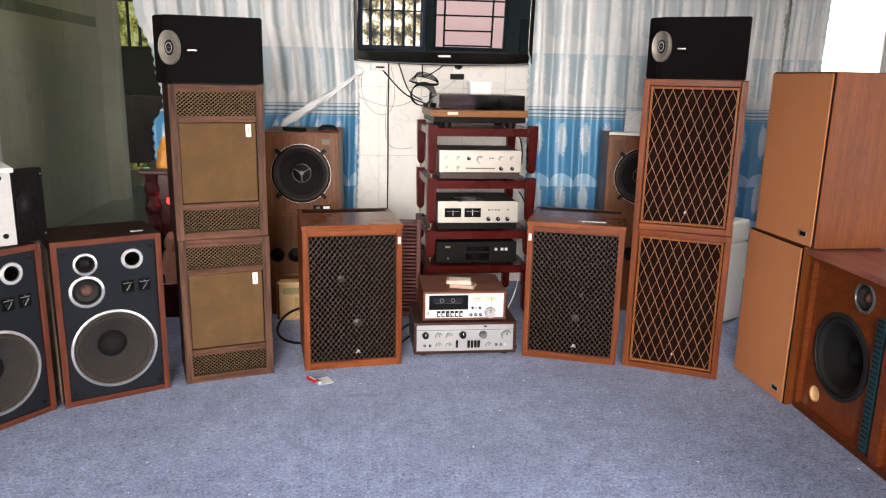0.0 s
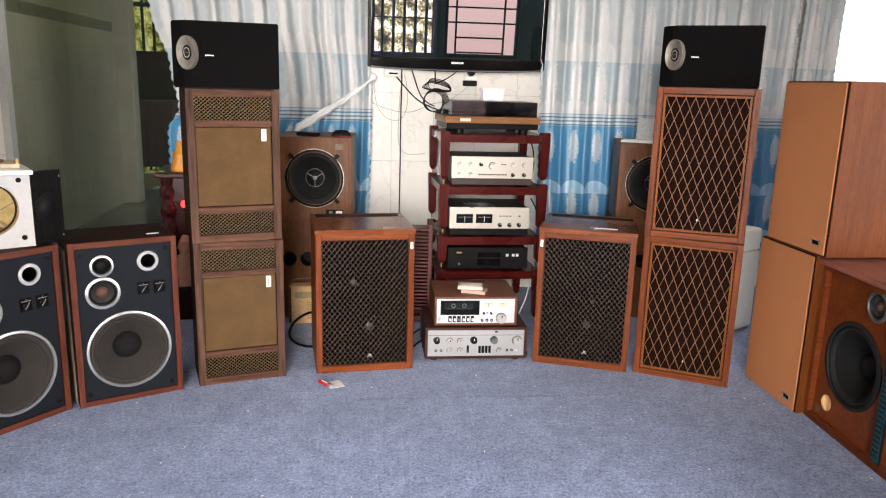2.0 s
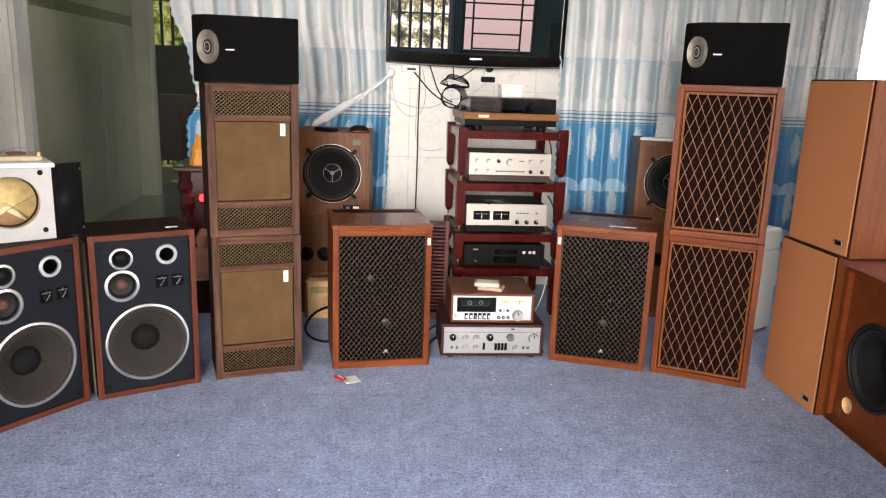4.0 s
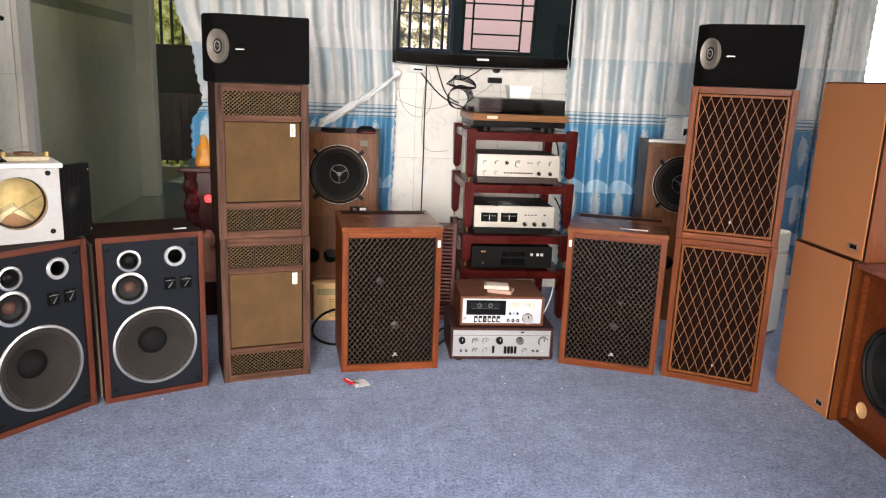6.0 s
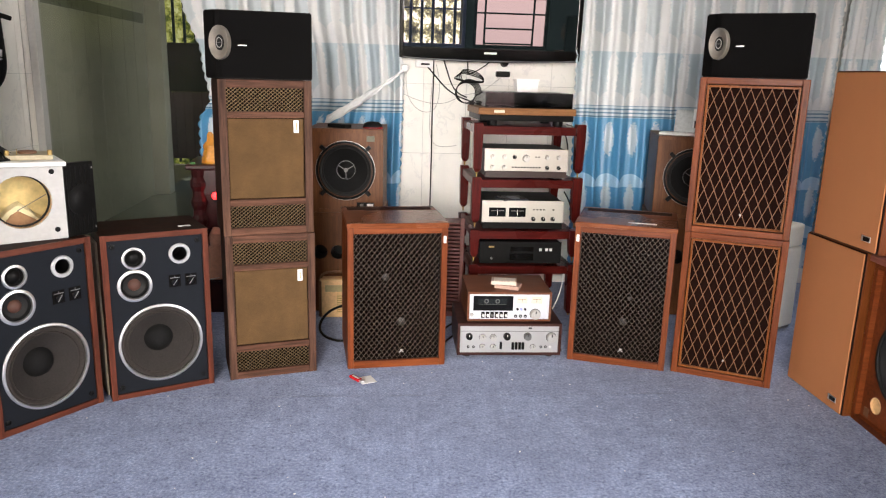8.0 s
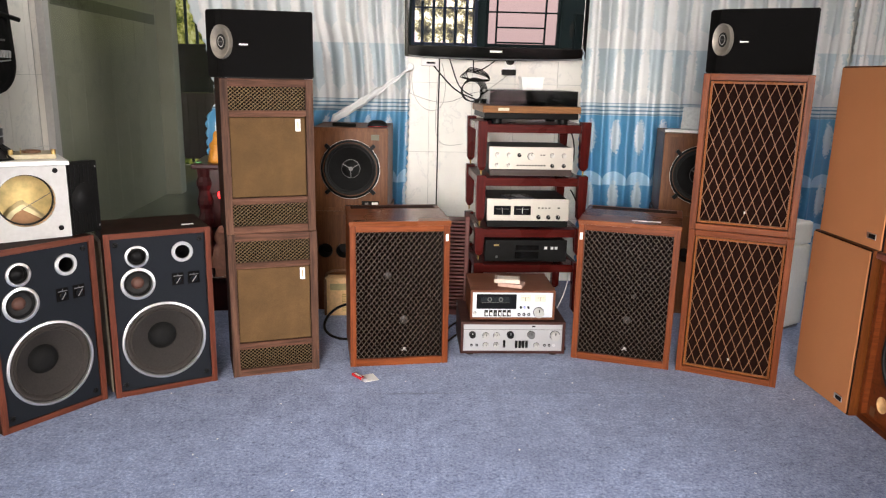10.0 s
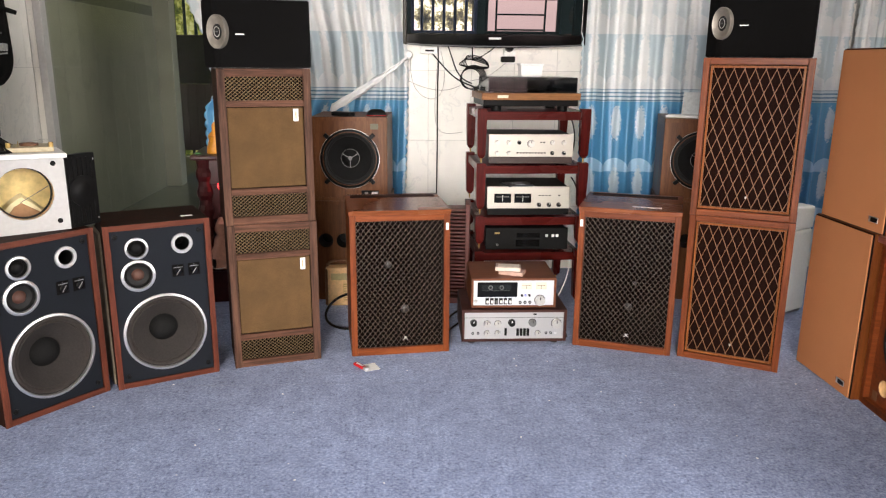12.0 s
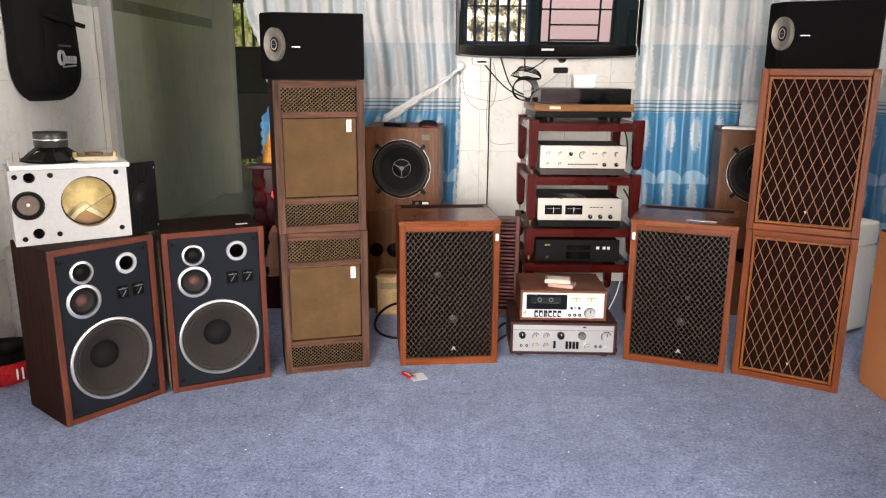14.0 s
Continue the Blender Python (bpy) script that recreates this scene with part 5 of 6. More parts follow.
for x, z, r, mt in ((-0.183, 0.105, 0.014, BLACK), (-0.122, 0.100, 0.014, ALU), (-0.074, 0.100, 0.014, ALU), (-0.012, 0.105, 0.015, BLACK), (0.082, 0.105, 0.016, GREY), (0.190, 0.101, 0.021, ALU),
                    (-0.122, 0.055, 0.012, ALU), (-0.074, 0.055, 0.012, ALU), (0.108, 0.054, 0.012, ALU)):
    knob(am, x, 0.0, z, r, mt, 0.02)
for i in range(4):
    part("lever", box(-0.0 + 0.010 + i * 0.0155, 0.021 + i * 0.0155, -0.012, 0.0, 0.045, 0.077, 0.001), BLACK, am)
part("lever", box(-0.044, -0.034, -0.012, 0.0, 0.047, 0.079, 0.001), BLACK, am)
for x in (-0.186, -0.162, 0.145, 0.166, 0.187):
    part("jack", lathe([(0.006, 0.0), (0.006, 0.004), (0.003, 0.004), (0.003, -0.002)], on_front(x, 0, 0.055), 14), ALU if x > 0.18 else BLACK, am)
part("badge", box(0.085, 0.10, -0.001, 0.0, 0.140, 0.147), BLACK, am)

dk = thing("cassette_deck", pose(0.538, 3.238, 0.1665, 0, 0, -0.8), "silver-faced cassette deck in a brown wooden case", "cassette deck")
w, h, d = 0.190, 0.142, 0.29
cs = shell(w * 2, h - 0.006, d, 0.010, 0.0015, -0.004, 0.0, 0.006)
part("case", cs, timber("deck_case", (0.1, 0.032, 0.015), (0.21, 0.075, 0.036), 0.4, "x"), dk)
part("faceplate", box(-w + 0.010, w - 0.010, 0.0, 0.006, 0.012, h - 0.010, 0.001), coat("bright_deck_plate", (0.66, 0.69, 0.72), 0.36, 0.5, 0.03, 260, 0.03), dk)
for x in (-0.15, 0.15):
    for y in (0.03, d - 0.04):
        part("foot", lathe([(0.012, 0.0), (0.012, 0.0065), (0, 0.007)], pose(x, y, 0), 14), RUBBER, dk)
wd = part("cassette_window", box(-0.163, 0.016, -0.006, 0.001, 0.056, 0.124, 0.002), BLACK_GLOSS, dk, "dark cassette window")
part("tape_slot", box(-0.145, -0.012, -0.0075, -0.006, 0.088, 0.113), coat("dim_tape", (0.010, 0.013, 0.012), 0.2), wd)
for x in (-0.105, -0.055):
    part("hub", lathe([(0.010, 0.0), (0.010, 0.001), (0.0065, 0.001), (0.0065, 0)], on_front(x, -0.0075, 0.101), 18), coat("dim_hub", (0.07, 0.075, 0.075), 0.5), wd)
part("tape_edge", box(-0.140, -0.017, -0.0082, -0.0075, 0.086, 0.0872), bpy.data.materials["dim_hub"], wd)
for x in (0.056, 0.122):
    mt = part("level_meter", box(x - 0.024, x + 0.024, -0.004, 0.0, 0.090, 0.122, 0.001), METER, dk, "cream lit level meter")
    part("scale", box(x - 0.018, x + 0.018, -0.005, -0.004, 0.108, 0.1095), LEATHER, mt)
    part("needle", box(x - 0.0008, x + 0.0008, -0.005, -0.004, 0.094, 0.112), BLACK, mt)
for i in range(6):
    part("piano_key", box(-0.1215 + i * 0.0205, -0.1125 + i * 0.0205, -0.012, 0.0, 0.028, 0.040, 0.002), LABEL if i != 2 else GREY, dk)
    part("key_recess", box(-0.126 + i * 0.0205, -0.110 + i * 0.0205, -0.0008, 0.0002, 0.020, 0.050), BLACK, dk)
knob(dk, -0.168, 0.0, 0.036, 0.007, ALU, 0.01)
knob(dk, 0.118, 0.0, 0.040, 0.022, ALU, 0.022, "level_knob")
for i in range(3):
    part("lever_switch", lathe([(0.005, 0), (0.005, 0.012), (0, 0.013)], on_front(0.036 + i * 0.017, 0, 0.064), 12), BLUE_BAR if i == 1 else BLACK, dk)
    part("jack", lathe([(0.007, 0), (0.007, 0.004), (0.003, 0.004), (0.003, -0.001)], on_front(0.030 + i * 0.022, 0, 0.030), 14), BLACK, dk)
t2 = thing("cassette_box", pose(0.54, 3.31, 0.309, 0, 0, -22), "clear cassette box under another on the deck", "cassette", "cassette boxes")
part("box", box(-0.056, 0.056, -0.035, 0.035, 0, 0.016, 0.002), coat("pinkish_plastic", (0.50, 0.33, 0.27), 0.15), t2)
tb = thing("cassette_box", pose(0.522, 3.325, 0.3252, 0, 0, -10), "clear cassette box with a pale paper inlay", "cassette", "cassette boxes")
part("box", box(-0.057, 0.057, -0.036, 0.036, 0, 0.017, 0.002), coat("milky_plastic", (0.62, 0.50, 0.42), 0.15), tb)
part("inlay", box(-0.045, 0.05, -0.028, 0.026, 0.017, 0.0178), coat("pale_inlay", (0.70, 0.62, 0.52), 0.3), tb)

# Red slatted disc holder beside the rack.
ho = thing("disc_holder", pose(0.325, 3.83, 0, 0, 0, -6), "dark red ribbed disc holder on the carpet", "disc holder")
part("spine", box(0.045, 0.068, -0.01, 0.13, 0.0, 0.53, 0.004), HOLDER_RED, ho)
part("base", box(-0.07, 0.068, -0.012, 0.132, 0.0, 0.03, 0.003), HOLDER_RED, ho)
for i in range(24):
    z = 0.045 + i * 0.0195
    part("slat", box(-0.068, 0.045, -0.002, 0.12, z, z + 0.011, 0.002), HOLDER_RED, ho)

# Radio with a strap.
ra = thing("radio", pose(-0.262, 3.80, 0, 0, 0, 2), "cream and tan portable radio with a handle", "radio")
part("body", box(-0.09, 0.09, 0.0, 0.075, 0, 0.205, 0.008), CREAM, ra)
part("side_leather", box(-0.093, -0.078, -0.003, 0.078, 0.004, 0.200, 0.006), LEATHER, ra)
part("speaker_grille", box(0.0, 0.075, -0.003, 0.0, 0.03, 0.12, 0.001), BRASS, ra)
for i in range(7):
    part("grille_bar", box(0.002, 0.073, -0.005, -0.003, 0.036 + i * 0.012, 0.042 + i * 0.012), CREAM, ra)
part("dial", box(-0.062, 0.07, -0.003, 0.0, 0.14, 0.175, 0.001), coat("dial_face", (0.42, 0.34, 0.16), 0.3), ra)
tube("handle", [(-0.085, 0.037, 0.19), (-0.083, 0.037, 0.225), (-0.05, 0.037, 0.238), (0.05, 0.037, 0.238), (0.083, 0.037, 0.225), (0.085, 0.037, 0.19)], 0.006, LEATHER, ra, "brown leather carrying strap")


def floor_cable(pts, r=0.005, mat=None, label="black cable lying on the carpet"):
    return tagged(tube("floor_cable", pts, r, mat or BLACK), label, "cable", "cables on the carpet")


floor_cable([(-0.18, 3.55, 0.15), (-0.26, 3.62, 0.12), (-0.335, 3.65, 0.05), (-0.34, 3.55, 0.010), (-0.27, 3.44, 0.006), (-0.19, 3.42, 0.006), (-0.12, 3.5, 0.006)], 0.0065)
floor_cable([(0.25, 3.5, 0.006), (0.28, 3.62, 0.006), (0.34, 3.72, 0.006), (0.45, 3.76, 0.006), (0.6, 3.7, 0.006)])
floor_cable([(0.24, 3.36, 0.006), (0.27, 3.42, 0.006), (0.30, 3.5, 0.006), (0.40, 3.62, 0.006)])
floor_cable([(0.80, 3.3, 0.006), (0.82, 3.4, 0.007), (0.78, 3.5, 0.02), (0.70, 3.53, 0.05)])
floor_cable([(0.80, 3.36, 0.012), (0.84, 3.44, 0.007), (0.80, 3.56, 0.02), (0.70, 3.54, 0.09)])
floor_cable([(0.76, 3.52, 0.10), (0.80, 3.58, 0.08), (0.84, 3.62, 0.13), (0.88, 3.66, 0.20), (0.92, 3.8, 0.24)], 0.003, WHITE_PLASTIC, "thin white cable behind the amplifier")
floor_cable([(1.02, 4.3, 0.60), (1.06, 4.3, 0.55), (1.09, 4.25, 0.40), (1.12, 4.2, 0.2), (1.10, 4.2, 0.008)], 0.004)
floor_cable([(1.00, 4.32, 0.95), (1.05, 4.33, 0.86), (1.04, 4.32, 0.74), (1.0, 4.3, 0.70)], 0.004)

# ---- altar ----
al = thing("altar_cabinet", pose(-0.715, 3.92, 0, 0, 0, 5), "small dark red lacquered altar cabinet with carved corners", "altar")
part("base", box(-0.27, 0.27, -0.02, 0.36, 0.0, 0.17, 0.004), ALTAR_RED, al)
part("plinth_edge", box(-0.28, 0.28, -0.03, 0.37, 0.17, 0.19, 0.004), ALTAR_RED, al)
part("back_panel", box(-0.26, 0.26, 0.34, 0.36, 0.19, 0.75), ALTAR_RED, al)
for x in (-1, 1):
    part("side_panel", box(x * 0.252 - 0.01, x * 0.252 + 0.01, 0.02, 0.34, 0.19, 0.75), ALTAR_RED, al)
    prof = [(0.0, 0.19), (0.038, 0.19), (0.038, 0.24)]
    for i in range(5):
        z = 0.26 + i * 0.095
        prof += [(0.030, z), (0.040, z + 0.025), (0.041, z + 0.045), (0.031, z + 0.07)]
    prof += [(0.036, 0.75), (0, 0.75)]
    part("carved_post", lathe(prof, pose(x * 0.245, 0.0, 0), 12), ALTAR_RED, al)
for x in (-0.165, 0.165):
    part("front_panel", box(x - 0.065, x + 0.065, 0.004, 0.016, 0.44, 0.75, 0.003), ALTAR_RED, al)
part("lintel", box(-0.23, 0.23, -0.012, 0.01, 0.62, 0.75, 0.006), ALTAR_RED, al)
part("top_panel", box(-0.30, 0.30, -0.04, 0.38, 0.75, 0.775, 0.006), ALTAR_RED, al)
part("bulb", lathe([(0, 0.03), (0.012, 0.026), (0.016, 0.012), (0.01, 0.0), (0, 0)], pose(-0.16, -0.024, 0.60) @ Matrix.Diagonal((1.25, 1.25, 1.25, 1)), 16), LED, al, "small glowing red bulb", True)
part("bulb_holder", box(-0.168, -0.152, -0.03, 0.004, 0.585, 0.601), BLACK, al)


def figure(name, m, prof, mat, label, category, wob=0.0):
    bm = lathe(prof, Matrix.Identity(4), 20)
    for v in bm.verts:
        k = noise.noise(v.co * 22)
        v.co.x += wob * k
        v.co.y += wob * noise.noise(v.co * 22 + Vector((5, 5, 5)))
    ob = part(name, bm, mat, smooth=True)
    ob.matrix_basis = m
    return tagged(ob, label, category)


figure("figurine", pose(-0.885, 3.90, 0.19), [(0, 0), (0.06, 0.0), (0.068, 0.03), (0.07, 0.07), (0.055, 0.12), (0.045, 0.15), (0.03, 0.17), (0.036, 0.2), (0.034, 0.235), (0.018, 0.26), (0, 0.265)], TERRA, "pink-brown seated ceramic statue in the altar", "statue", 0.02)
figure("figurine", pose(-0.905, 3.97, 0.775), [(0, 0), (0.044, 0), (0.048, 0.02), (0.040, 0.05), (0.033, 0.066), (0.036, 0.078), (0.038, 0.09), (0.024, 0.112), (0.014, 0.14), (0.006, 0.156), (0, 0.158)], YELLOW, "yellow glazed standing statue on the altar top", "statue", 0.012)
dish = figure("saucer", pose(-0.905, 3.855, 0.1905), [(0, 0), (0.02, 0), (0.045, 0.012), (0.043, 0.013), (0.018, 0.004), (0, 0.004)], CERAMIC, "small white saucer on the altar ledge", "saucer")
leafy = thing("green_sweet", pose(-0.985, 3.91, 0.776, 0, 0, 20), "flat green wrapped sweet on the altar top", "sweet")
part("wrapper", box(-0.014, 0.014, -0.012, 0.012, 0, 0.007, 0.003), coat("green_wrapper", (0.10, 0.30, 0.10), 0.4), leafy)
lk = thing("dark_cup", pose(-0.915, 3.858, 0.1945), "small dark cup on a saucer in the altar", "cup")
part("cup", lathe([(0, 0), (0.016, 0), (0.02, 0.05), (0.018, 0.05), (0.014, 0.004), (0, 0.004)], Matrix.Identity(4), 18), BLACK, lk, smooth=True)

# ---- dismantled white loudspeaker on the left three-way ----
ws = thing("dismantled_loudspeaker", pose(-1.300, 2.675, 0.643, 0, 0, 34), "dismantled white loudspeaker with a gaping round hole", "loudspeaker")
w, h, d = 0.375, 0.262, 0.24
hx, hz, hr = 0.055, 0.138, 0.091
body = bmesh.new()
t = 0.012
for x0, x1, y0, y1, z0, z1 in ((-w / 2, -w / 2 + t, 0.012, d, 0, h), (-w / 2 + t, w / 2 + 0.02, 0.012, d, 0, t), (-w / 2 + t, w / 2 + 0.02, 0.012, d, h - t, h - 0.001), (-w / 2 + t, w / 2 + 0.02, d - t, d - 0.001, t, h - t), (w / 2 - 0.01, w / 2 - 0.002, 0.02, d - t, t, h - t)):
    add_box(body, x0, x1, y0, y1, z0, z1)
part("cabinet", body, WHITE_PAINT, ws)
part("baffle", plate(-w / 2, w / 2, 0, h, 0.0, 0.012, [(hx, hz, hr), (-0.136, 0.140, 0.046), (-0.125, 0.235, 0.018), (-0.115, 0.040, 0.018)]), WHITE_PAINT, ws, "white painted board")
part("wadding", box(-0.06, 0.175, 0.10, 0.13, 0.015, 0.247, 0.01), WADDING, ws, "yellow wadding")
bm = bmesh.new()
tri = [(hx - 0.068, 0.062, 0.040), (hx + 0.066, 0.062, 0.046), (hx + 0.045, 0.064, 0.064), (hx - 0.006, 0.066, 0.098), (hx - 0.030, 0.066, 0.085)]
lo_, hi_ = [bm.verts.new(v) for v in tri], [bm.verts.new((x, y + 0.012, z)) for x, y, z in tri]
bm.faces.new(lo_)
bm.faces.new(hi_[::-1])
for i in range(5):
    bm.faces.new((lo_[i], lo_[(i + 1) % 5], hi_[(i + 1) % 5], hi_[i]))
part("inner_card", bm, CARD, ws, "brown inner board")
bm = bmesh.new()
prev = None
for i in range(13):
    s_ = i / 12
    x = hx - 0.085 + 0.17 * s_
    top = 0.122 - abs(s_ - 0.46) * 0.15 + 0.006 * noise.noise((x * 40, 0, 0))
    row = [bm.verts.new((x, 0.074 + 0.006 * noise.noise((x * 50, 1, 0)), 0.02)), bm.verts.new((x, 0.066, top - 0.03)), bm.verts.new((x, 0.074, top)), bm.verts.new((x, 0.098, top + 0.012))]
    if prev:
        for k in range(3):
            bm.faces.new((prev[k], prev[k + 1], row[k + 1], row[k]))
    prev = row
part("wadding_fold", bm, coat("pale_wadding", (0.80, 0.70, 0.42), 0.95, var=0.1, scale=30, bump=0.6), ws, "pale folded wadding", True)
tube("lead_wire", [(hx + 0.078, 0.02, 0.158), (hx + 0.03, 0.045, 0.125), (hx - 0.01, 0.06, 0.10)], 0.0012, GREY, ws)
part("gasket", lathe([(hr, -0.030), (hr - 0.001, -0.038), (hr - 0.006, -0.038), (hr - 0.006, -0.030)], on_front(hx, 0.0, hz), 48, True), RUBBER, ws, smooth=True)
part("wood_edge", lathe([(hr, 0.0005), (hr, -0.030), (hr - 0.0005, -0.030)], on_front(hx, 0, hz), 48), CREAM, ws, "raw wooden rim", True)
driver(ws, -0.136, 0.140, 0.0, 0.050, RUBBER, coat("pale_brown_cone", (0.17, 0.125, 0.10), 0.7), LABEL, 0.14, 0.3, 0.14, "tweeter", 0.15)
for x, z in ((-0.125, 0.235), (-0.115, 0.040)):
    part("port", lathe([(0.018, 0.0), (0.017, -0.01), (0.017, -0.05), (0, -0.05)], on_front(x, 0.0, z), 24), BLACK, ws, smooth=True)
for x, z in ((-0.168, 0.240), (-0.06, 0.240), (0.152, 0.238), (0.155, 0.034), (-0.05, 0.032), (-0.158, 0.024)):
    screw(ws, x, -0.001, z, 0.009)
fm = pose(w / 2, 0.0, 0, 0, 0, 26)
fb = part("side_grille", box(0.0, 0.125, 0.0, 0.03, 0.0, h, 0.003), BLACK, ws, "black ribbed end panel")
fb.matrix_basis = fm
for i in range(6):
    part("rib", box(0.010 + i * 0.019, 0.018 + i * 0.019, -0.004, 0.0, 0.012, h - 0.012, 0.001), BLACK, fb)
part("end_driver", lathe([(0.056, 0.0), (0.056, 0.003), (0.050, 0.004), (0.032, 0.002), (0.028, 0.004), (0, 0.005)], on_front(0.062, -0.003, 0.13), 36), BLACK, fb, smooth=True)
for z in (0.022, h - 0.022):
    screw(fb, 0.115, -0.001, z, 0.004, ALU)
lid_ = thing("removed_baffle", pose(-1.305, 2.69, 0.9065, 1.0, 1.2, 33), "white removed board lying on the white loudspeaker", "board")
part("board", box(-0.185, 0.19, -0.05, 0.15, 0.0, 0.016, 0.004), WHITE_PLASTIC, lid_)
part("crossover_plate", box(0.01, 0.16, 0.0, 0.12, 0.0165, 0.034, 0.003), coat("pale_brass_plate", (0.50, 0.44, 0.30), 0.45, 0.3), lid_)
for x in (0.02, 0.15):
    part("terminal", lathe([(0.008, 0.0), (0.008, 0.016), (0, 0.017)], pose(x, 0.0, 0.0345), 14), BRASS, lid_)
part("coil", lathe([(0.03, 0.0345), (0.03, 0.042), (0.02, 0.042), (0.02, 0.0345)], pose(0.09, 0.06, 0), 28, True), LEATHER, lid_)
for x in (-0.17, -0.15, 0.05):
    part("wire_end", box(x, x + 0.002, 0.01, 0.012, 0.0165, 0.055), BRASS, lid_)
mg = thing("loose_woofer", lid_.matrix_basis @ pose(-0.045, 0.07, 0.0165), "loose woofer lying face down with its magnet up", "woofer")
part("flange", lathe([(0.088, 0.0), (0.102, 0.0), (0.103, 0.003), (0.100, 0.007), (0.088, 0.008)], Matrix.Identity(4), 40, True), BLACK, mg, smooth=True)
part("cone_back", lathe([(0.088, 0.003), (0.05, 0.026), (0.030, 0.036), (0.030, 0.05)], Matrix.Identity(4), 40), CONE, mg, smooth=True)
part("spider_cup", lathe([(0.050, 0.036), (0.052, 0.040), (0.046, 0.050), (0.034, 0.051)], Matrix.Identity(4), 36), BLACK, mg, smooth=True)
for i in range(6):
    leg = bmesh.new()
    rows = []
    for rr, zz, hw in ((0.096, 0.004, 0.021), (0.078, 0.022, 0.014), (0.058, 0.036, 0.012), (0.048, 0.044, 0.014)):
        rows.append([leg.verts.new((rr + dx, yy, zz + dz)) for yy, dx, dz in ((-hw, 0, 0), (hw, 0, 0), (hw, 0.002, 0.004), (-hw, 0.002, 0.004))])
    for a, b in zip(rows, rows[1:]):
        for q in range(4):
            leg.faces.new((a[q], a[(q + 1) % 4], b[(q + 1) % 4], b[q]))
    leg.faces.new(rows[0])
    leg.faces.new(rows[-1])
    bmesh.ops.transform(leg, matrix=pose(0, 0, 0, 0, 0, 60 * i + 20), verts=leg.verts)
    part("basket_leg", leg, BLACK, mg)
part("magnet", lathe([(0.036, 0.05), (0.053, 0.05), (0.055, 0.054), (0.055, 0.072), (0.056, 0.074), (0.056, 0.077), (0.055, 0.079), (0.055, 0.096), (0.056, 0.1), (0.02, 0.1), (0, 0.097)], Matrix.Identity(4), 40), coat("magnet_steel", (0.05, 0.05, 0.048), 0.4, 0.5), mg, "dark grey round magnet", True)
part("magnet_band", lathe([(0.0525, 0.0735), (0.0565, 0.0745), (0.0565, 0.0775), (0.0525, 0.0785)], Matrix.Identity(4), 40), ALU, mg)

# ---- left wall and corner ----
bag = thing("black_bag", pose(XL + 0.012, 3.845, 1.09, 0, 0, 90), "black nylon shoulder bag hanging on the tiled wall", "bag")
def pouch(w, h, d, round_low, cuts=18):
    """A soft bag: bulging front, rounded lower corners, narrower towards the top."""
    bm = box(-1, 1, -1, 0, 0, 1)
    bmesh.ops.subdivide_edges(bm, edges=bm.edges[:], cuts=cuts, use_grid_fill=True)
    for v in bm.verts:
        x, y, z = v.co
        low = max(0.0, 1 - z / round_low)
        half = w * math.sqrt(max(0.0, 1 - low ** 2.6 * 0.8)) * (1 - 0.22 * max(0, z - 0.4))
        edge = abs(x) ** 4
        bulge = (1 - 0.65 * edge) * (0.45 + 0.55 * math.sqrt(max(0, 1 - low ** 2))) * (1 - 0.3 * z)
        v.co = (x * half, y * d * bulge + 0.006 * noise.noise((x * 3, y, z * 5)), z * h)
    return bm


part("body", pouch(0.25, 0.98, 0.16, 0.20, 40), BAG, bag, smooth=True)
pk = part("pocket", pouch(0.155, 0.36, 0.05, 0.35), BAG, bag, smooth=True)
pk.matrix_basis = pose(-0.02, -0.125, 0.05)
fp = part("flap", box(-0.135, 0.145, -0.075, 0.0, -0.03, -0.008, 0.006), BAG, bag, "stiff black pocket flap")
fp.matrix_basis = pose(-0.025, -0.135, 0.412, 18, 5, 0)
INK = coat("white_print", (0.5, 0.5, 0.5), 0.7)
part("printed_ring", lathe([(0.036, 0.0), (0.036, 0.012), (0.026, 0.012), (0.026, 0.0)], on_front(-0.108, -0.1715, 0.205) @ Matrix.Diagonal((0.8, 1, 1, 1)), 28, True), INK, bag)
for k in range(4):
    part("printed_mark", box(-0.010, 0.010, 0.0, 0.012, -0.017, 0.017, 0.002, pose(-0.056 + 0.027 * k, -0.178, 0.197, 0, 12, 0)), INK, bag)
part("printed_stroke", box(-0.06, 0.06, 0.0, 0.012, -0.003, 0.003, 0.001, pose(-0.033, -0.178, 0.166, 0, -4, 0)), INK, bag)
part("printed_line", box(-0.108, -0.008, -0.1785, -0.1665, 0.258, 0.266), GREY, bag)
part("strap", box(-0.05, 0.05, -0.06, -0.002, 0.94, 1.25, 0.01), BAG, bag)

hel = thing("helmet", pose(-1.80, 2.93, 0.0, 0, 0, 40), "red and black motorcycle helmet on the carpet", "helmet")
part("shell", lathe([(0.10, 0.0), (0.125, 0.03), (0.135, 0.07), (0.135, 0.10)], Matrix.Diagonal((1.1, 1.0, 1, 1)), 32), RED, hel, smooth=True)
part("lining", lathe([(0.134, 0.10), (0.137, 0.115), (0.12, 0.135), (0.09, 0.12), (0.08, 0.06), (0, 0.04)], Matrix.Diagonal((1.1, 1.0, 1, 1)), 32), BLACK, hel, smooth=True)
for k in range(3):
    part("white_mark", box(0.03 + 0.02 * k, 0.036 + 0.02 * k, -0.137, -0.126, 0.03, 0.075), LABEL, hel)
st = thing("plastic_stool_stack", pose(-1.90, 3.42, 0), "stack of pale grey ribbed plastic stools in the corner", "stools")
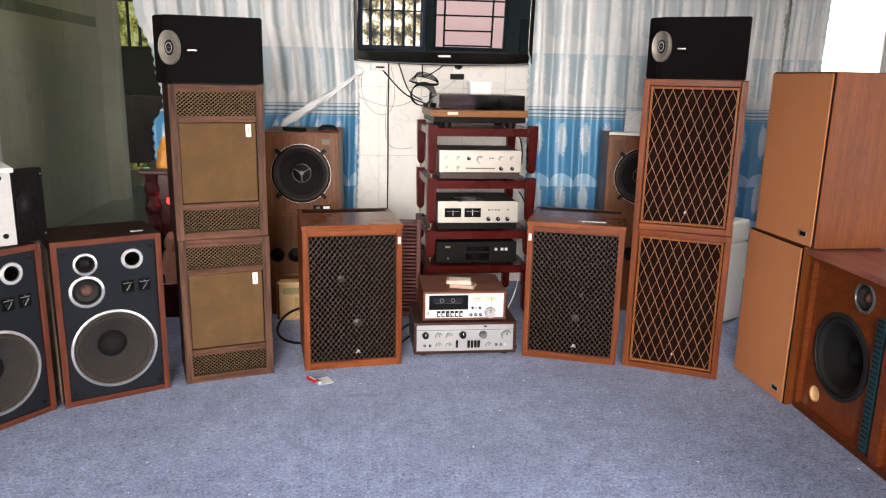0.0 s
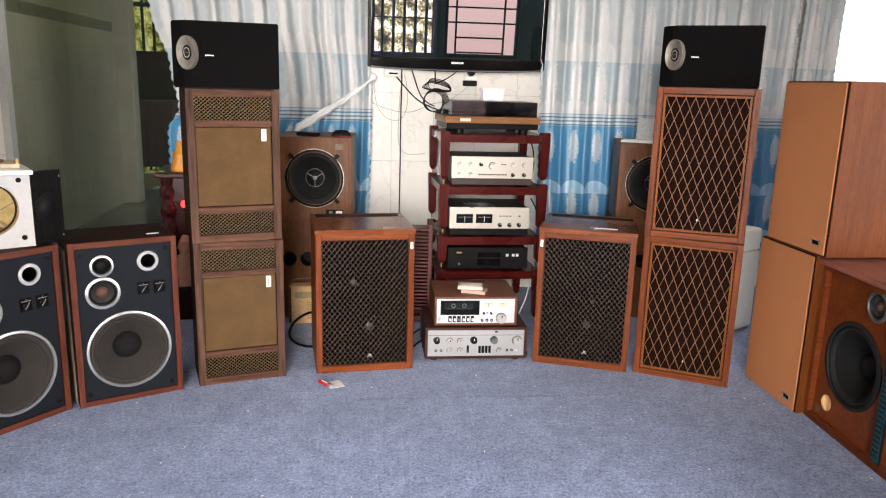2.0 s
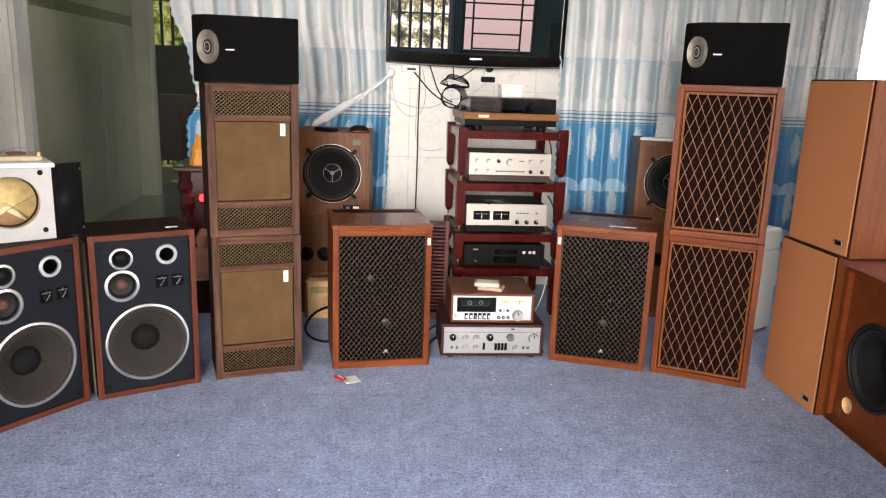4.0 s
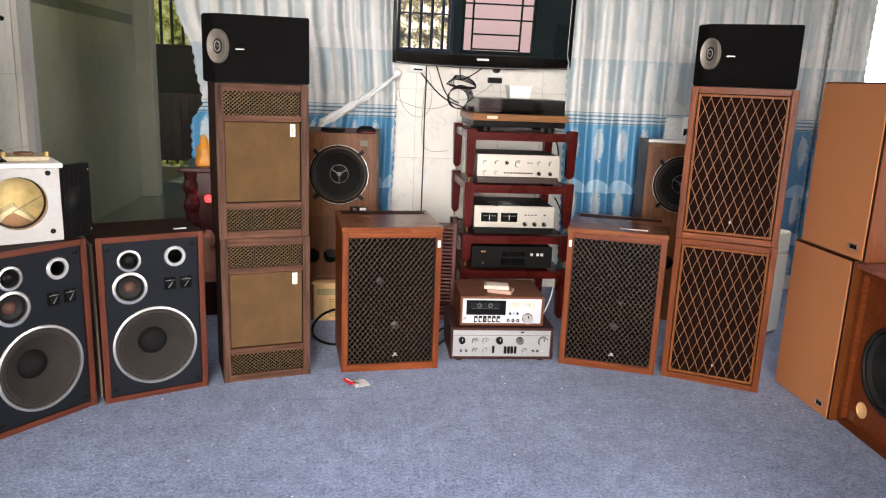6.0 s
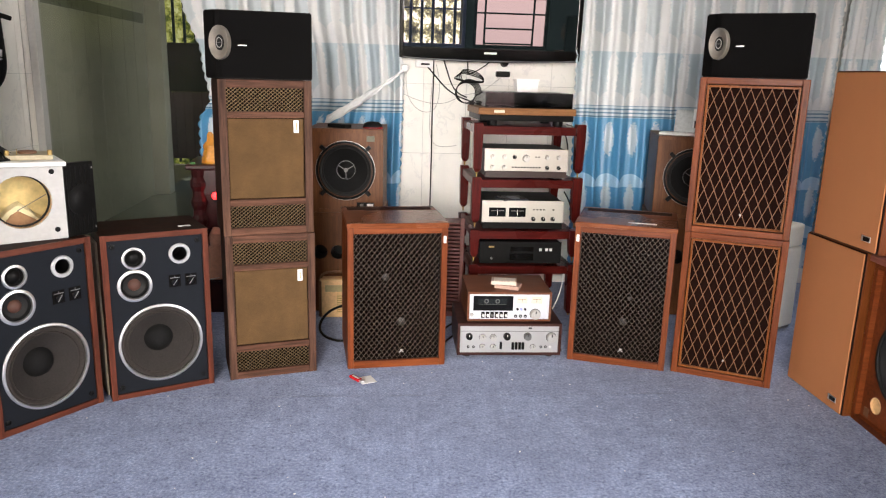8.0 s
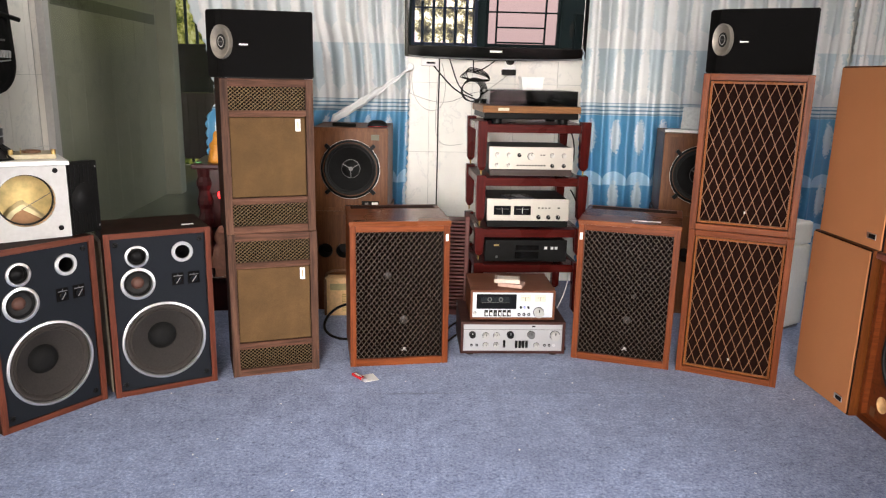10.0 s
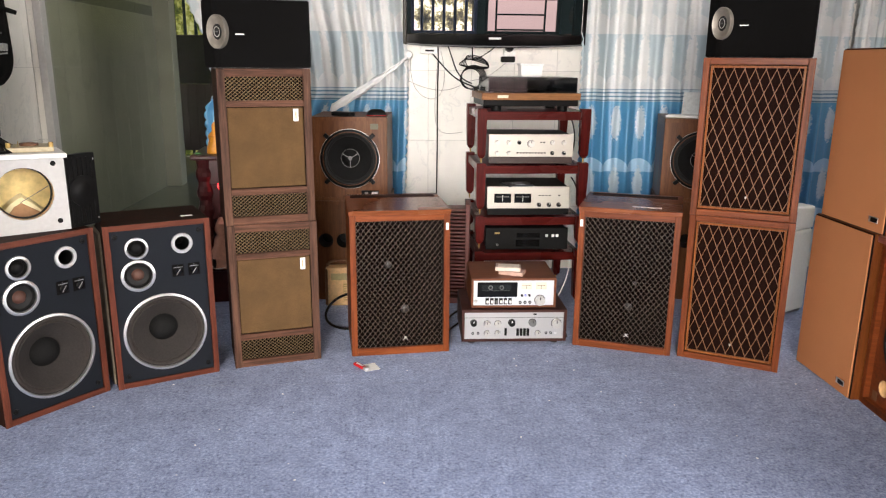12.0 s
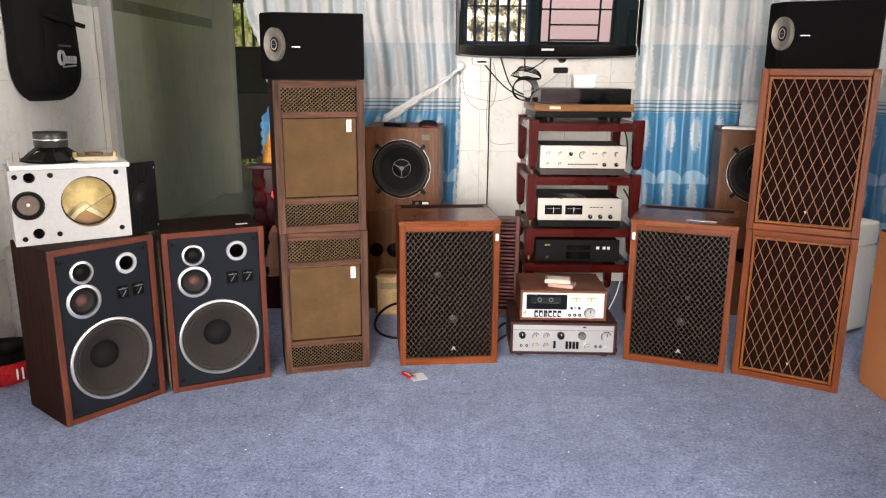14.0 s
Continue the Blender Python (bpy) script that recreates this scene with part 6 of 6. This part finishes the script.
for k in range(6):
    part("stool", lathe([(0.12, 0.0 + k * 0.075), (0.118, 0.012 + k * 0.075), (0.112, 0.07 + k * 0.075), (0.105, 0.074 + k * 0.075), (0, 0.074 + k * 0.075)], Matrix.Identity(4), 28), coat("grey_plastic", (0.5, 0.5, 0.49), 0.5) if k == 0 else bpy.data.materials["grey_plastic"], st, smooth=True)

# White machine standing behind the lattice stack.
ac = thing("white_machine", pose(1.973, 3.562, 0, 0, 0, 30), "tall ivory plastic appliance standing behind the loudspeakers", "appliance")
part("body", box(0.0, 0.17, 0.0, 0.17, 0.014, 0.438, 0.012), coat("ivory_plastic", (0.66, 0.65, 0.58), 0.45, var=0.05, bump=0), ac)
part("top_cover", box(-0.001, 0.171, -0.001, 0.171, 0.4395, 0.556, 0.014), bpy.data.materials["ivory_plastic"], ac)
part("base", box(0.01, 0.16, 0.01, 0.16, 0.0, 0.016, 0.004), GREY, ac)

# Small things on the carpet.
cd_ = thing("white_card", pose(-0.096, 2.988, 0.0, 0, 0, 22), "small white card on the carpet", "card")
part("sheet", box(-0.03, 0.035, -0.036, 0.036, 0.0005, 0.002), WHITE_PLASTIC, cd_)
lg = thing("lighter", pose(-0.132, 2.985, 0.002, 0, 0, -52), "red cigarette lighter on the carpet", "lighter")
part("body", box(-0.042, 0.026, -0.011, 0.011, 0.0, 0.012, 0.004), RED, lg)
part("head", box(0.026, 0.042, -0.010, 0.010, 0.0, 0.012, 0.002), ALU, lg)
part("print", box(-0.03, 0.015, -0.005, 0.004, 0.012, 0.0124), LABEL, lg)
rnd = random.Random(5)
bm = bmesh.new()
for i in range(95):
    x, y = rnd.uniform(-1.6, 1.8), rnd.uniform(1.2, 3.6)
    r = rnd.uniform(0.0012, 0.004)
    add_box(bm, -r, r, -r * 0.6, r * 0.6, 0, 0.0015, 0, pose(x, y, 0.0004, 0, 0, rnd.uniform(0, 180)))
tagged(part("carpet_fluff", bm, LABEL), "tiny white crumbs and fluff scattered on the carpet", "crumbs", kind="stuff")

# ---- wall tiles ----
TW, TH = 0.25, 0.40


def tile_mesh(name, w, h, mat, t=0.006, gap=0.0012):
    bm = box(-w / 2 + gap, w / 2 - gap, -t, 0.0, gap, h - gap)
    me = bpy.data.meshes.new(name)
    bmesh.ops.recalc_face_normals(bm, faces=bm.faces)
    bm.to_mesh(me)
    bm.free()
    me.materials.append(mat)
    return me


tile_a = tile_mesh("tile", TW, TH, TILE)
tile_o = tile_mesh("tile", TW, TH, TILE_DIM, 0.0012, 0.004)
tile_n = tile_mesh("tile", 0.068, TH, TILE)
tile_j = tile_mesh("tile", 0.034, TH, TILE)
tile_b = tile_mesh("tile", TW, 0.08, TILE_BORDER, 0.008)
tile_d = tile_mesh("tile", TW, 0.08, TILE_BORDER_DIM, 0.004)


def lay(me, m, parent):
    ob = new("tile", me)
    ob.parent = parent
    ob.matrix_basis = m


ROWS_Z = [(-0.01, tile_a), (0.39, tile_a), (0.79, tile_a), (1.19, tile_a), (1.59, tile_b), (1.67, tile_a), (2.07, tile_a), (2.47, tile_a)]
for z, me in ROWS_Z:
    for i in range(12):
        x = -0.15 + 0.105 + 0.10 + TW * i
        if x + TW / 2 < 2.88:
            lay(me, pose(x + 0.02, YB, z), wall_back)
    for i in range(22):
        y = -0.95 + TW * i
        if y < YB - 0.1:
            lay(me, pose(XL, y, z, 0, 0, 90), wall_left)
for z, me in ROWS_Z:
    if me is tile_a:
        lay(tile_n, pose(XL, 4.4595, z, 0, 0, 90), wall_left)
        lay(tile_j, pose(XL + 0.0245, YB, z), wall_back)
# Same wall past the glass, laid with tiles whose colour holds the dimness.
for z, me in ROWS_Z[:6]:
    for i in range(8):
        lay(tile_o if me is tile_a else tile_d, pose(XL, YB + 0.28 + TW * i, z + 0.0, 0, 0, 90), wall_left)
